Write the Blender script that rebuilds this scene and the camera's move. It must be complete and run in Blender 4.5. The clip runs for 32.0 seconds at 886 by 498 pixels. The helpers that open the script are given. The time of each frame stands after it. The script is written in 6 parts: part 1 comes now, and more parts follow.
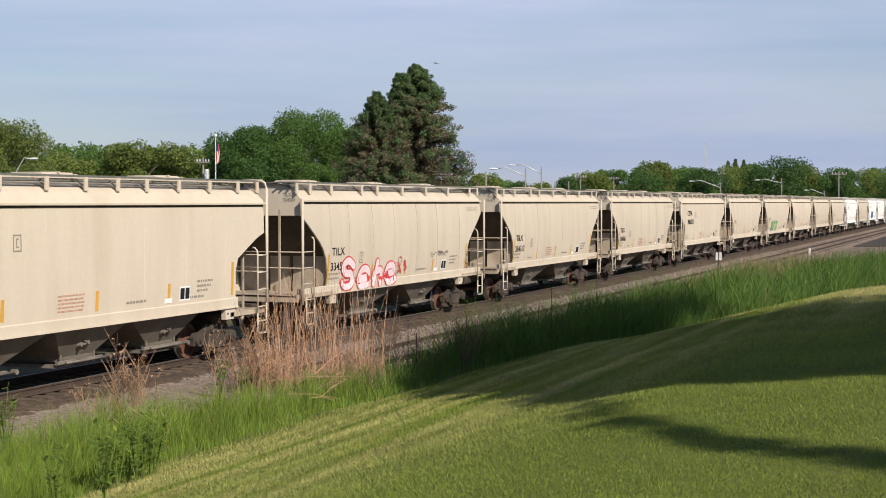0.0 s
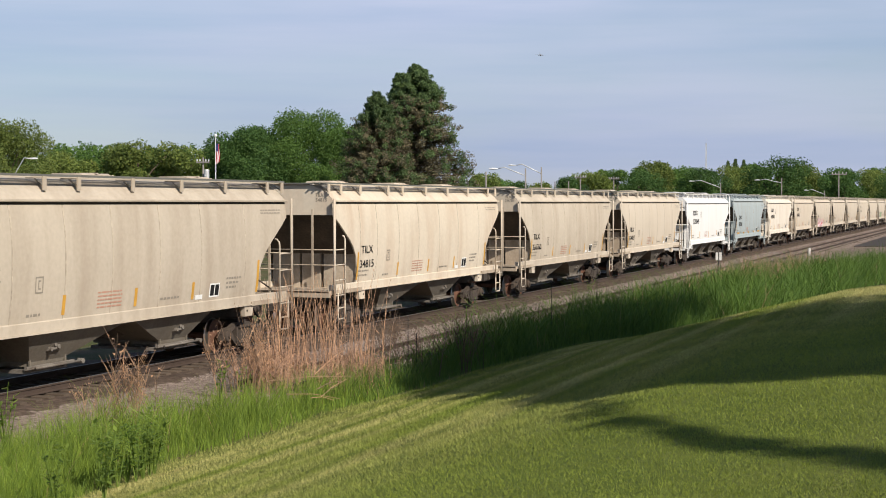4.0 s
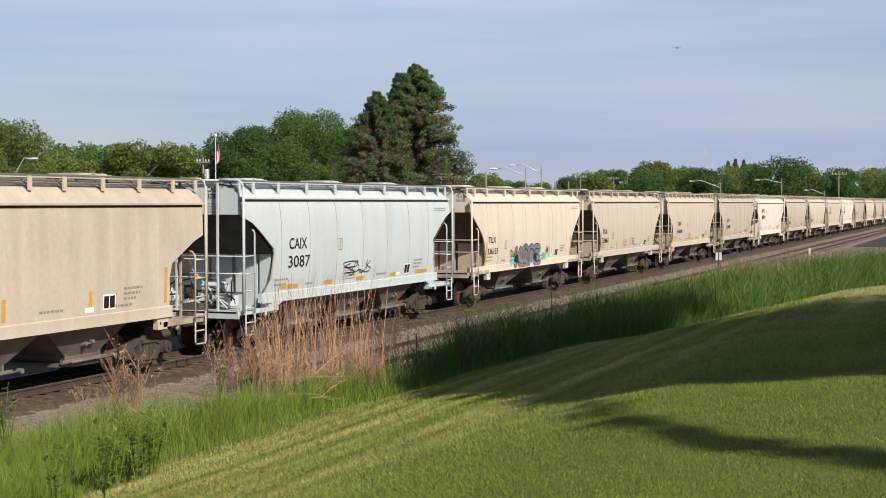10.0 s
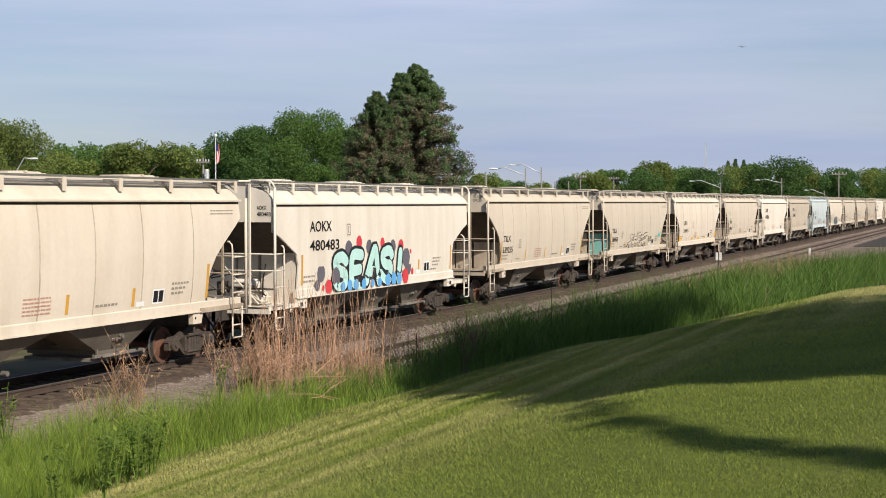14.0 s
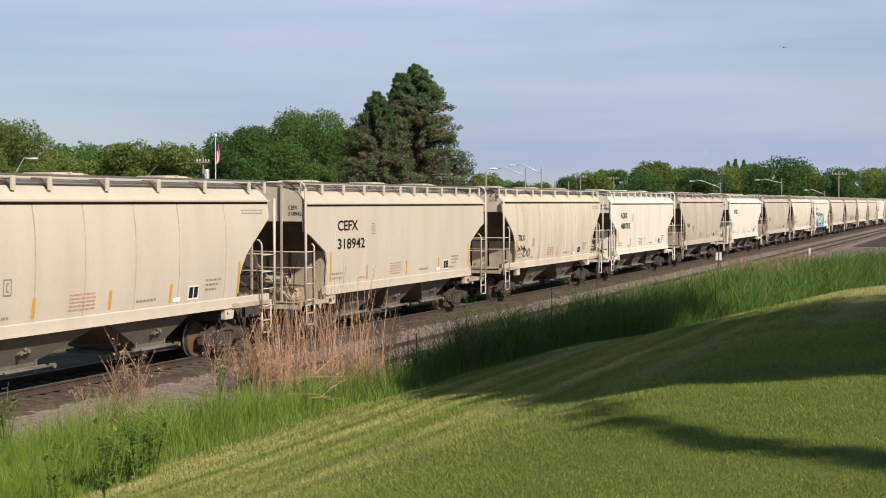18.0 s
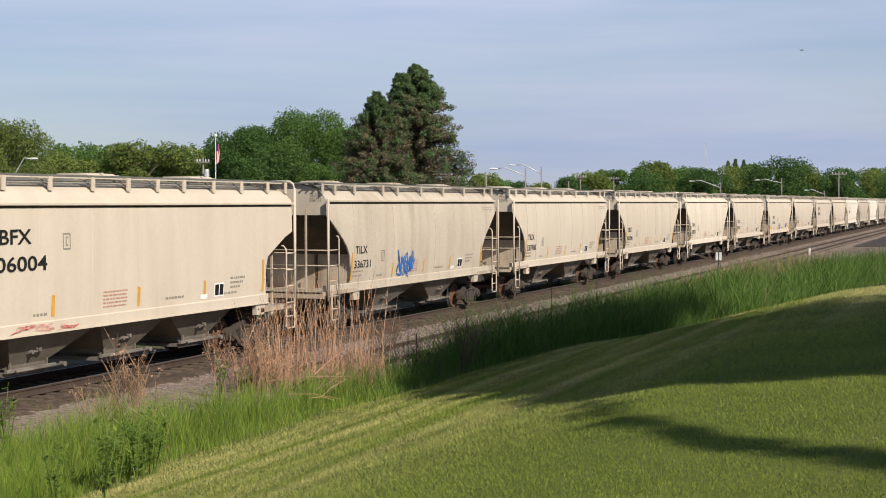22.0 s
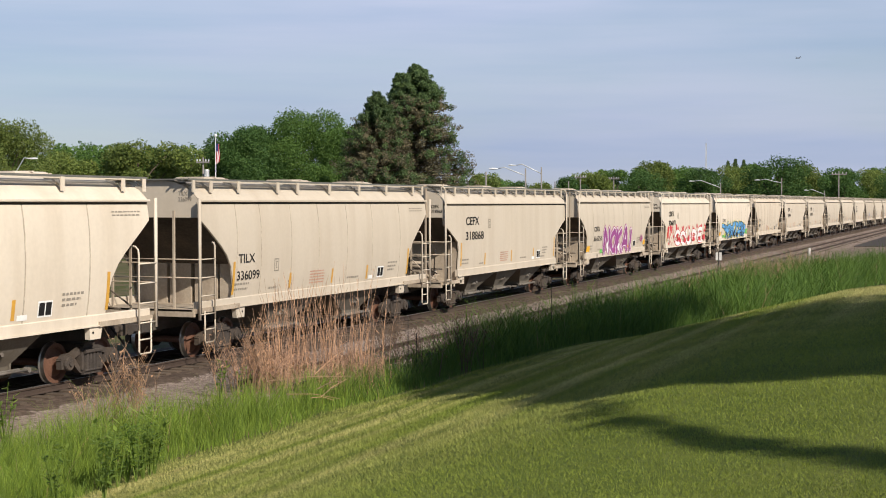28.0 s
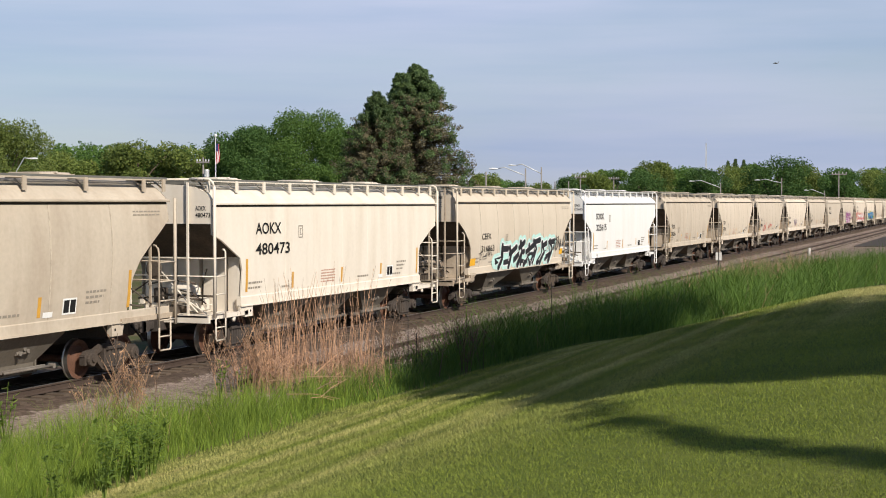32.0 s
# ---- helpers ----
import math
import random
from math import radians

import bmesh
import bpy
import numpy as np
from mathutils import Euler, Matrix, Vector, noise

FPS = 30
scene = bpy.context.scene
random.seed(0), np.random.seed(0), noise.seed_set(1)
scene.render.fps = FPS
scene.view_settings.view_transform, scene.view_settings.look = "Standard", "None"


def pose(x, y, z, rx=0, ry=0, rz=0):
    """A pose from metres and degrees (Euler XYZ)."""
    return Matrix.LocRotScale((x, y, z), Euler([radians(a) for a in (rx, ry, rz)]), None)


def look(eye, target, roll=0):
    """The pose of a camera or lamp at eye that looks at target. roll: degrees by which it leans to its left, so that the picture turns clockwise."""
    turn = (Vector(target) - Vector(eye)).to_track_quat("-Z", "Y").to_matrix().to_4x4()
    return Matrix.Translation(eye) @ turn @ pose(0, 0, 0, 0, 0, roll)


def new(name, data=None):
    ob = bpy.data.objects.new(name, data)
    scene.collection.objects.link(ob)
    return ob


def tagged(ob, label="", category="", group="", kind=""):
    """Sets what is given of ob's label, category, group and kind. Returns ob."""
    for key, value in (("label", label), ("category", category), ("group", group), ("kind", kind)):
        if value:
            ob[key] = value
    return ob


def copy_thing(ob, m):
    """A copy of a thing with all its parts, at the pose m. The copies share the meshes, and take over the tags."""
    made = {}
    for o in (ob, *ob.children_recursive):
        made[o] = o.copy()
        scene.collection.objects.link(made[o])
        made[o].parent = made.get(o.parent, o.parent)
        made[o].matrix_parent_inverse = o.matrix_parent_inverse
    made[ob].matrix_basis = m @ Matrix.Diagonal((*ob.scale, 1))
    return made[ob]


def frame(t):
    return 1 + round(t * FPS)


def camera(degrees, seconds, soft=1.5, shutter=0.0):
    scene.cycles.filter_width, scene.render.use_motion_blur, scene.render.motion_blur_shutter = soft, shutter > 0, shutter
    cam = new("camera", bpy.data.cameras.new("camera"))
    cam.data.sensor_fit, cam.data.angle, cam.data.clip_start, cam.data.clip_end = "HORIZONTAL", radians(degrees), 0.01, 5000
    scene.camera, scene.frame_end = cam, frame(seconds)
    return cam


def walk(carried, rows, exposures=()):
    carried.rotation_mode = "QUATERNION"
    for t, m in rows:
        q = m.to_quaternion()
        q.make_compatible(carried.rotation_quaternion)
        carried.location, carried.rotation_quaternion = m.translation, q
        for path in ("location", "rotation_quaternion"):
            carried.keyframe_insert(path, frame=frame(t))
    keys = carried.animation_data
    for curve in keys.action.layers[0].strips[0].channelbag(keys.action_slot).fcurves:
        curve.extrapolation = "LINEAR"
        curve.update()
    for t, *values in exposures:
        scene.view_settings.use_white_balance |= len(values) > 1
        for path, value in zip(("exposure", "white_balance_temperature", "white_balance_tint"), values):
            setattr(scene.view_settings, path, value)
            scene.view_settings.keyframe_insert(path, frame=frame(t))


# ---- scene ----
# World: X runs along the railway in the train's direction, Y across it, z = 0 is the top of the rails.
THETA = radians(20.7)
EYE = Vector((0.0, 0.0, 4.09))
FWD = Vector((math.cos(THETA), math.sin(THETA), 0.0))
RIGHT = Vector((math.sin(THETA), -math.cos(THETA), 0.0))
cam = camera(33.57, 32.0, soft=1.0, shutter=0.0)
AIM = EYE + FWD * 100 + Vector((0, 0, -3.173))
walk(cam, [(0.0, look(EYE, AIM)), (32.0, look(EYE, AIM))], [(0.0, 0.22), (32.0, 0.22)])

SPEED = 32.4          # train speed, m/s
TRACK = 20.7          # centre line of the main track
SIDING = 16.2         # centre line of the siding

# ---- daylight ----
SUN_DIR = Vector((-0.52, -0.855, 0.0)).normalized()
SUN_ELEV = radians(36)
world = bpy.data.worlds.new("sky")
scene.world = world
world.use_nodes = True
wn = world.node_tree
wn.nodes.clear()
w_out = wn.nodes.new("ShaderNodeOutputWorld")
w_bg = wn.nodes.new("ShaderNodeBackground")
w_sky = wn.nodes.new("ShaderNodeTexSky")
w_sky.sky_type = "NISHITA"
w_sky.sun_disc = False
w_sky.sun_elevation = SUN_ELEV
w_sky.sun_rotation = math.atan2(SUN_DIR.x, SUN_DIR.y)
w_sky.air_density, w_sky.dust_density, w_sky.ozone_density = 1.0, 0.5, 3.0
w_bg.inputs["Strength"].default_value = 0.075
w_co = wn.nodes.new("ShaderNodeTexCoord")
w_map = wn.nodes.new("ShaderNodeMapping")
w_map.inputs["Scale"].default_value = (1.3, 1.3, 9.0)
w_map.inputs["Rotation"].default_value = (radians(4), radians(-5), 0)
w_noise = wn.nodes.new("ShaderNodeTexNoise")
w_noise.inputs["Scale"].default_value, w_noise.inputs["Detail"].default_value, w_noise.inputs["Roughness"].default_value = 1.6, 6, 0.5
w_veil = wn.nodes.new("ShaderNodeMapRange")
for key, val in (("From Min", 0.36), ("From Max", 0.64), ("To Min", 0.5), ("To Max", 1.0)):
    w_veil.inputs[key].default_value = val
w_mix = wn.nodes.new("ShaderNodeMixRGB")
w_band = wn.nodes.new("ShaderNodeMapping")
w_band.inputs["Scale"].default_value = (1.0, 1.0, 15.0)
w_band.inputs["Location"].default_value = (0.7, 0.2, 0.3)
w_band.inputs["Rotation"].default_value = (radians(2), radians(-3), 0)
w_thin = wn.nodes.new("ShaderNodeTexNoise")
w_thin.inputs["Scale"].default_value, w_thin.inputs["Detail"].default_value, w_thin.inputs["Roughness"].default_value = 2.2, 7, 0.55
w_tone = wn.nodes.new("ShaderNodeMapRange")
w_tone.inputs["From Min"].default_value, w_tone.inputs["From Max"].default_value = 0.38, 0.66
w_veilcol = wn.nodes.new("ShaderNodeMixRGB")
w_veilcol.inputs[1].default_value = (5.0, 6.05, 8.4, 1)
w_veilcol.inputs[2].default_value = (6.3, 6.95, 9.0, 1)
wn.links.new(w_co.outputs["Generated"], w_map.inputs["Vector"])
wn.links.new(w_map.outputs[0], w_noise.inputs["Vector"])
wn.links.new(w_noise.outputs[0], w_veil.inputs["Value"])
w_sep = wn.nodes.new("ShaderNodeSeparateXYZ")
w_low = wn.nodes.new("ShaderNodeMapRange")
for key, val in (("From Min", 0.15), ("From Max", 0.42), ("To Min", 1.0), ("To Max", 0.0)):
    w_low.inputs[key].default_value = val
w_fac = wn.nodes.new("ShaderNodeMath")
w_fac.operation = "MULTIPLY"
wn.links.new(w_co.outputs["Generated"], w_sep.inputs[0])
wn.links.new(w_sep.outputs["Z"], w_low.inputs["Value"])
wn.links.new(w_veil.outputs[0], w_fac.inputs[0])
wn.links.new(w_low.outputs[0], w_fac.inputs[1])
wn.links.new(w_fac.outputs[0], w_mix.inputs[0])
wn.links.new(w_co.outputs["Generated"], w_band.inputs["Vector"])
wn.links.new(w_band.outputs[0], w_thin.inputs["Vector"])
wn.links.new(w_thin.outputs[0], w_tone.inputs["Value"])
wn.links.new(w_tone.outputs[0], w_veilcol.inputs[0])
w_rise = wn.nodes.new("ShaderNodeMapRange")
for key, val in (("From Min", 0.0), ("From Max", 0.14), ("To Min", 0.83), ("To Max", 1.05)):
    w_rise.inputs[key].default_value = val
w_scale = wn.nodes.new("ShaderNodeVectorMath")
w_scale.operation = "SCALE"
wn.links.new(w_sep.outputs["Z"], w_rise.inputs["Value"])
wn.links.new(w_veilcol.outputs[0], w_scale.inputs[0])
wn.links.new(w_rise.outputs[0], w_scale.inputs["Scale"])
wn.links.new(w_scale.outputs[0], w_mix.inputs[2])
wn.links.new(w_sky.outputs[0], w_mix.inputs[1])
wn.links.new(w_mix.outputs[0], w_bg.inputs[0])
wn.links.new(w_bg.outputs[0], w_out.inputs[0])

sun_data = bpy.data.lights.new("sun", "SUN")
sun_data.energy, sun_data.angle, sun_data.color = 5.0, radians(0.6), (1.0, 0.912, 0.805)
sun = new("sun", sun_data)
SUN_VEC = Vector((SUN_DIR.x * math.cos(SUN_ELEV), SUN_DIR.y * math.cos(SUN_ELEV), math.sin(SUN_ELEV)))
sun.matrix_world = look(SUN_VEC * 200, (0, 0, 0))
# ---- materials ----
def material(name, base, rough=0.8, metal=0.0, vary=(0.85, 1.12), scale=3.0, fine=60.0, bump=0.2, dirt=None, dirt_amount=0.0,
             dirt_scale=(1, 1, 1), random=0.0, spec=0.3, emission=0.0, coords="Object", two=None, own="Random"):
    """A surface with slow and fine variation of its colour, an optional second tone and dirt, and a fine relief."""
    m = bpy.data.materials.new(name)
    m.use_nodes = True
    t = m.node_tree
    n, l = t.nodes, t.links
    b = n["Principled BSDF"]
    b.inputs["Roughness"].default_value = rough
    b.inputs["Metallic"].default_value = metal
    b.inputs["Specular IOR Level"].default_value = spec
    co = n.new("ShaderNodeTexCoord")
    info = n.new("ShaderNodeObjectInfo")
    vec = co.outputs[coords]
    shift = n.new("ShaderNodeVectorMath")
    shift.operation = "MULTIPLY_ADD"
    l.new(info.outputs[own], shift.inputs[0])
    shift.inputs[1].default_value = (37.0, 53.0, 71.0)
    l.new(vec, shift.inputs[2])
    vec = shift.outputs[0]
    big = n.new("ShaderNodeTexNoise")
    big.inputs["Scale"].default_value, big.inputs["Detail"].default_value = scale, 5
    small = n.new("ShaderNodeTexNoise")
    small.inputs["Scale"].default_value, small.inputs["Detail"].default_value = fine, 3
    l.new(vec, big.inputs["Vector"]), l.new(vec, small.inputs["Vector"])
    mix = n.new("ShaderNodeMath")
    mix.operation = "MULTIPLY_ADD"
    l.new(small.outputs[0], mix.inputs[0])
    mix.inputs[1].default_value = 0.5
    half = n.new("ShaderNodeMath")
    half.operation = "MULTIPLY"
    half.inputs[1].default_value = 0.5
    l.new(big.outputs[0], half.inputs[0])
    l.new(half.outputs[0], mix.inputs[2])
    ramp = n.new("ShaderNodeMapRange")
    ramp.inputs["From Min"].default_value, ramp.inputs["From Max"].default_value = 0.3, 0.7
    ramp.inputs["To Min"].default_value, ramp.inputs["To Max"].default_value = vary
    l.new(mix.outputs[0], ramp.inputs["Value"])
    value = ramp.outputs[0]
    if random:
        r = n.new("ShaderNodeMapRange")
        r.inputs["To Min"].default_value, r.inputs["To Max"].default_value = 1 - random, 1 + random
        l.new(info.outputs[own], r.inputs["Value"])
        mul = n.new("ShaderNodeMath")
        mul.operation = "MULTIPLY"
        l.new(value, mul.inputs[0]), l.new(r.outputs[0], mul.inputs[1])
        value = mul.outputs[0]
    tone = n.new("ShaderNodeRGB")
    tone.outputs[0].default_value = (*base, 1)
    colour = tone.outputs[0]
    if two:
        second = n.new("ShaderNodeTexNoise")
        second.inputs["Scale"].default_value, second.inputs["Detail"].default_value = two[1], 6
        l.new(vec, second.inputs["Vector"])
        edge = n.new("ShaderNodeMapRange")
        edge.inputs["From Min"].default_value, edge.inputs["From Max"].default_value = two[2], two[2] + 0.15
        l.new(second.outputs[0], edge.inputs["Value"])
        blend = n.new("ShaderNodeMixRGB")
        l.new(edge.outputs[0], blend.inputs[0]), l.new(colour, blend.inputs[1])
        blend.inputs[2].default_value = (*two[0], 1)
        colour = blend.outputs[0]
    if dirt:
        mp = n.new("ShaderNodeMapping")
        mp.inputs["Scale"].default_value = dirt_scale
        l.new(vec, mp.inputs["Vector"])
        dn = n.new("ShaderNodeTexNoise")
        dn.inputs["Scale"].default_value, dn.inputs["Detail"].default_value = 1.0, 7
        l.new(mp.outputs[0], dn.inputs["Vector"])
        de = n.new("ShaderNodeMapRange")
        de.inputs["From Min"].default_value, de.inputs["From Max"].default_value = 0.42, 0.72
        de.inputs["To Max"].default_value = dirt_amount
        l.new(dn.outputs[0], de.inputs["Value"])
        blend = n.new("ShaderNodeMixRGB")
        l.new(de.outputs[0], blend.inputs[0]), l.new(colour, blend.inputs[1])
        blend.inputs[2].default_value = (*dirt, 1)
        colour = blend.outputs[0]
    mulc = n.new("ShaderNodeVectorMath")
    mulc.operation = "SCALE"
    l.new(colour, mulc.inputs[0]), l.new(value, mulc.inputs["Scale"])
    l.new(mulc.outputs[0], b.inputs["Base Color"])
    if bump:
        bp = n.new("ShaderNodeBump")
        bp.inputs["Strength"].default_value, bp.inputs["Distance"].default_value = bump, 0.02
        l.new(mix.outputs[0], bp.inputs["Height"])
        l.new(bp.outputs[0], b.inputs["Normal"])
    return m


def leafy(name, base, spread=0.35, through_light=0.25, dry=None):
    """Leaves or blades: each island its own shade, a little light passes through."""
    m = bpy.data.materials.new(name)
    m.use_nodes = True
    t = m.node_tree
    n, l = t.nodes, t.links
    b = n["Principled BSDF"]
    b.inputs["Roughness"].default_value = 0.65
    b.inputs["Specular IOR Level"].default_value = 0.25
    g = n.new("ShaderNodeNewGeometry")
    co = n.new("ShaderNodeTexCoord")
    noise_tex = n.new("ShaderNodeTexNoise")
    noise_tex.inputs["Scale"].default_value = 0.6
    l.new(co.outputs["Object"], noise_tex.inputs["Vector"])
    add = n.new("ShaderNodeMath")
    add.operation = "ADD"
    l.new(g.outputs["Random Per Island"], add.inputs[0]), l.new(noise_tex.outputs[0], add.inputs[1])
    r = n.new("ShaderNodeMapRange")
    r.inputs["From Min"].default_value, r.inputs["From Max"].default_value = 0.2, 1.5
    r.inputs["To Min"].default_value, r.inputs["To Max"].default_value = 1 - spread, 1 + spread
    l.new(add.outputs[0], r.inputs["Value"])
    info = n.new("ShaderNodeObjectInfo")
    r2 = n.new("ShaderNodeMapRange")
    r2.inputs["To Min"].default_value, r2.inputs["To Max"].default_value = 0.85, 1.15
    l.new(info.outputs["Random"], r2.inputs["Value"])
    mul = n.new("ShaderNodeMath")
    mul.operation = "MULTIPLY"
    l.new(r.outputs[0], mul.inputs[0]), l.new(r2.outputs[0], mul.inputs[1])
    hue = n.new("ShaderNodeMixRGB")
    l.new(g.outputs["Random Per Island"], hue.inputs[0])
    hue.inputs[1].default_value = (*base, 1)
    hue.inputs[2].default_value = (base[0] * 1.22, base[1] * 1.04, base[2] * 0.8, 1)
    shade = hue.outputs[0]
    if dry:
        # dry streaks along the mower's way
        mp = n.new("ShaderNodeMapping")
        mp.inputs["Scale"].default_value = (.04, 1.15, .3)
        l.new(co.outputs["Object"], mp.inputs["Vector"])
        st = n.new("ShaderNodeTexNoise")
        st.inputs["Scale"].default_value, st.inputs["Detail"].default_value = 1.0, 3
        l.new(mp.outputs[0], st.inputs["Vector"])
        sr = n.new("ShaderNodeMapRange")
        sr.inputs["From Min"].default_value, sr.inputs["From Max"].default_value, sr.inputs["To Max"].default_value = .36, .70, .85
        # mostly on the bank's slope
        sp = n.new("ShaderNodeSeparateXYZ")
        l.new(co.outputs["Object"], sp.inputs[0])
        bank = n.new("ShaderNodeMapRange")
        bank.inputs["From Min"].default_value, bank.inputs["From Max"].default_value, bank.inputs["To Min"].default_value = 8.5, 13.0, .04
        lie = n.new("ShaderNodeMath")
        lie.operation = "MULTIPLY_ADD"
        lie.inputs[1].default_value = .3
        l.new(sp.outputs["X"], lie.inputs[0]), l.new(sp.outputs["Y"], lie.inputs[2])
        l.new(lie.outputs[0], bank.inputs["Value"])
        both = n.new("ShaderNodeMath")
        both.operation = "MULTIPLY"
        l.new(st.outputs[0], sr.inputs["Value"])
        dm = n.new("ShaderNodeMixRGB")
        l.new(sr.outputs[0], both.inputs[0]), l.new(bank.outputs[0], both.inputs[1])
        l.new(both.outputs[0], dm.inputs[0]), l.new(shade, dm.inputs[1])
        dm.inputs[2].default_value = (*dry, 1)
        shade = dm.outputs[0]
    sc = n.new("ShaderNodeVectorMath")
    sc.operation = "SCALE"
    l.new(shade, sc.inputs[0]), l.new(mul.outputs[0], sc.inputs["Scale"])
    l.new(sc.outputs[0], b.inputs["Base Color"])
    tr = n.new("ShaderNodeBsdfTranslucent")
    l.new(sc.outputs[0], tr.inputs["Color"])
    mx = n.new("ShaderNodeMixShader")
    mx.inputs[0].default_value = through_light
    l.new(b.outputs[0], mx.inputs[1]), l.new(tr.outputs[0], mx.inputs[2])
    l.new(mx.outputs[0], n["Material Output"].inputs[0])
    return m


STREAK = dict(dirt_scale=(1.6, 1.6, 0.22), scale=0.5, fine=9.0, bump=0.03, rough=0.7, spec=0.18, own="Color")
PAINT = {
    "tan": material("tan_car_paint", (0.555, 0.485, 0.388), vary=(0.95, 1.04), dirt=(0.38, 0.30, 0.21), dirt_amount=0.26, random=0.06, **STREAK),
    "dusty": material("dusty_tan_car_paint", (0.505, 0.44, 0.35), vary=(0.88, 1.06), dirt=(0.26, 0.19, 0.13), dirt_amount=0.36, random=0.06, **STREAK),
    "rusty": material("rust_stained_car_paint", (0.60, 0.525, 0.415), vary=(0.90, 1.06), dirt=(0.42, 0.29, 0.19), dirt_amount=0.5, random=0.05, **STREAK),
    "pale": material("pale_tan_car_paint", (0.65, 0.573, 0.465), vary=(0.94, 1.05), dirt=(0.42, 0.33, 0.23), dirt_amount=0.3, random=0.04, **STREAK),
    "cream": material("cream_car_paint", (0.70, 0.64, 0.545), vary=(0.95, 1.04), dirt=(0.48, 0.40, 0.29), dirt_amount=0.35, random=0.03, **STREAK),
    "white": material("white_car_paint", (0.73, 0.725, 0.70), vary=(0.96, 1.03), dirt=(0.58, 0.54, 0.46), dirt_amount=0.25, random=0.02, **STREAK),
    "slate": material("grey_blue_car_paint", (0.36, 0.41, 0.415), vary=(0.93, 1.05), dirt=(0.27, 0.28, 0.26), dirt_amount=0.4, random=0.02, **STREAK),
    "blue": material("pale_blue_grey_car_paint", (0.50, 0.56, 0.555), vary=(0.93, 1.05), dirt=(0.38, 0.40, 0.37), dirt_amount=0.4, random=0.02, **STREAK),
}
M_BLACK = material("black_lettering_paint", (0.018, 0.018, 0.018), rough=0.8, vary=(0.8, 1.3), bump=0, spec=0.08)
M_GREYTEXT = material("faded_grey_stencil", (0.27, 0.24, 0.195), rough=0.7, bump=0)
M_REDTEXT = material("faded_red_stencil", (0.46, 0.25, 0.18), rough=0.7, bump=0)
M_WHITE = material("white_stencil", (0.78, 0.78, 0.75), rough=0.6, bump=0)
M_YELLOW = material("amber_reflective_tape", (0.62, 0.34, 0.06), rough=0.4, vary=(0.75, 1.1), scale=4, bump=0)
M_ORANGE = material("orange_panel_paint", (0.80, 0.42, 0.03), rough=0.5, bump=0)
M_UNDER = material("dirty_underframe_steel", (0.09, 0.075, 0.06), rough=0.9, vary=(0.6, 1.3), scale=1.5, fine=22, dirt=(0.09, 0.06, 0.04), dirt_amount=0.7, dirt_scale=(2, 2, 1), bump=0.3)
M_TRUCK = material("cast_steel_truck", (0.055, 0.046, 0.04), rough=0.9, vary=(0.6, 1.4), scale=3, fine=25, dirt=(0.10, 0.07, 0.045), dirt_amount=0.6, bump=0.4)
M_WHEEL = material("brown_wheel_steel", (0.13, 0.065, 0.042), rough=0.7, vary=(0.7, 1.25), scale=4, fine=30, bump=0.2)
M_TREAD = material("polished_wheel_tread", (0.45, 0.43, 0.40), rough=0.35, metal=0.9, vary=(0.7, 1.1), bump=0.05)
M_GRATE = material("dull_steel_grating", (0.15, 0.15, 0.135), rough=0.9, spec=0.08, metal=0.0, vary=(0.7, 1.2), scale=2, fine=90, bump=0.4)
M_RUBBER = material("black_rubber_hose", (0.02, 0.02, 0.02), rough=0.7, bump=0.1)
M_RAIL = material("rusty_rail_side", (0.062, 0.043, 0.033), rough=0.85, vary=(0.7, 1.3), scale=3, fine=40, bump=0.2)
M_RAILTOP = material("polished_rail_head", (0.26, 0.24, 0.225), rough=0.5, metal=0.6, vary=(0.8, 1.1), bump=0)
M_TIE = material("weathered_tie_wood", (0.10, 0.075, 0.055), rough=0.95, vary=(0.6, 1.4), scale=2, fine=50, bump=0.5, random=0.2)
M_STONE = material("ballast_stone", (0.235, 0.19, 0.162), rough=0.95, vary=(0.85, 1.15), scale=8, fine=60, bump=0.4, random=0.0, two=((0.13, 0.105, 0.09), 9.0, 0.52))
M_ASPHALT = material("worn_asphalt", (0.05, 0.043, 0.038), rough=0.95, vary=(0.75, 1.25), scale=0.8, fine=40, bump=0.4)
M_BARK = material("tree_bark", (0.10, 0.075, 0.055), rough=0.95, vary=(0.6, 1.4), scale=3, fine=24, bump=0.8)
M_LEAF = leafy("broad_leaves", (0.102, 0.198, 0.052), 0.22, 0.45)
M_LEAF_DARK = leafy("dark_broad_leaves", (0.066, 0.140, 0.042), 0.22, 0.4)
M_LEAF_LIGHT = leafy("yellow_green_leaves", (0.15, 0.212, 0.06), 0.22, 0.45)
M_NEEDLE = leafy("spruce_needles", (0.085, 0.145, 0.062), 0.3, 0.3)
M_NEEDLE_BROWN = leafy("browned_spruce_needles", (0.135, 0.130, 0.088), 0.3, 0.3)
M_BLADE = leafy("mown_grass_blades", (0.155, 0.215, 0.040), 0.45, 0.3, dry=(0.54, 0.47, 0.20))
M_TALL = leafy("tall_green_grass", (0.078, 0.150, 0.031), 0.45, 0.35)
M_FRESH = leafy("fresh_light_grass", (0.15, 0.235, 0.042), 0.5, 0.35)
M_REED = leafy("dry_reed_stalks", (0.325, 0.222, 0.165), 0.5, 0.1)
M_WEED = leafy("dead_brown_weeds", (0.30, 0.205, 0.145), 0.4, 0.15)
M_POLE = material("weathered_wood_pole", (0.21, 0.195, 0.18), rough=0.95, vary=(0.7, 1.3), scale=2, fine=40, bump=0.4)
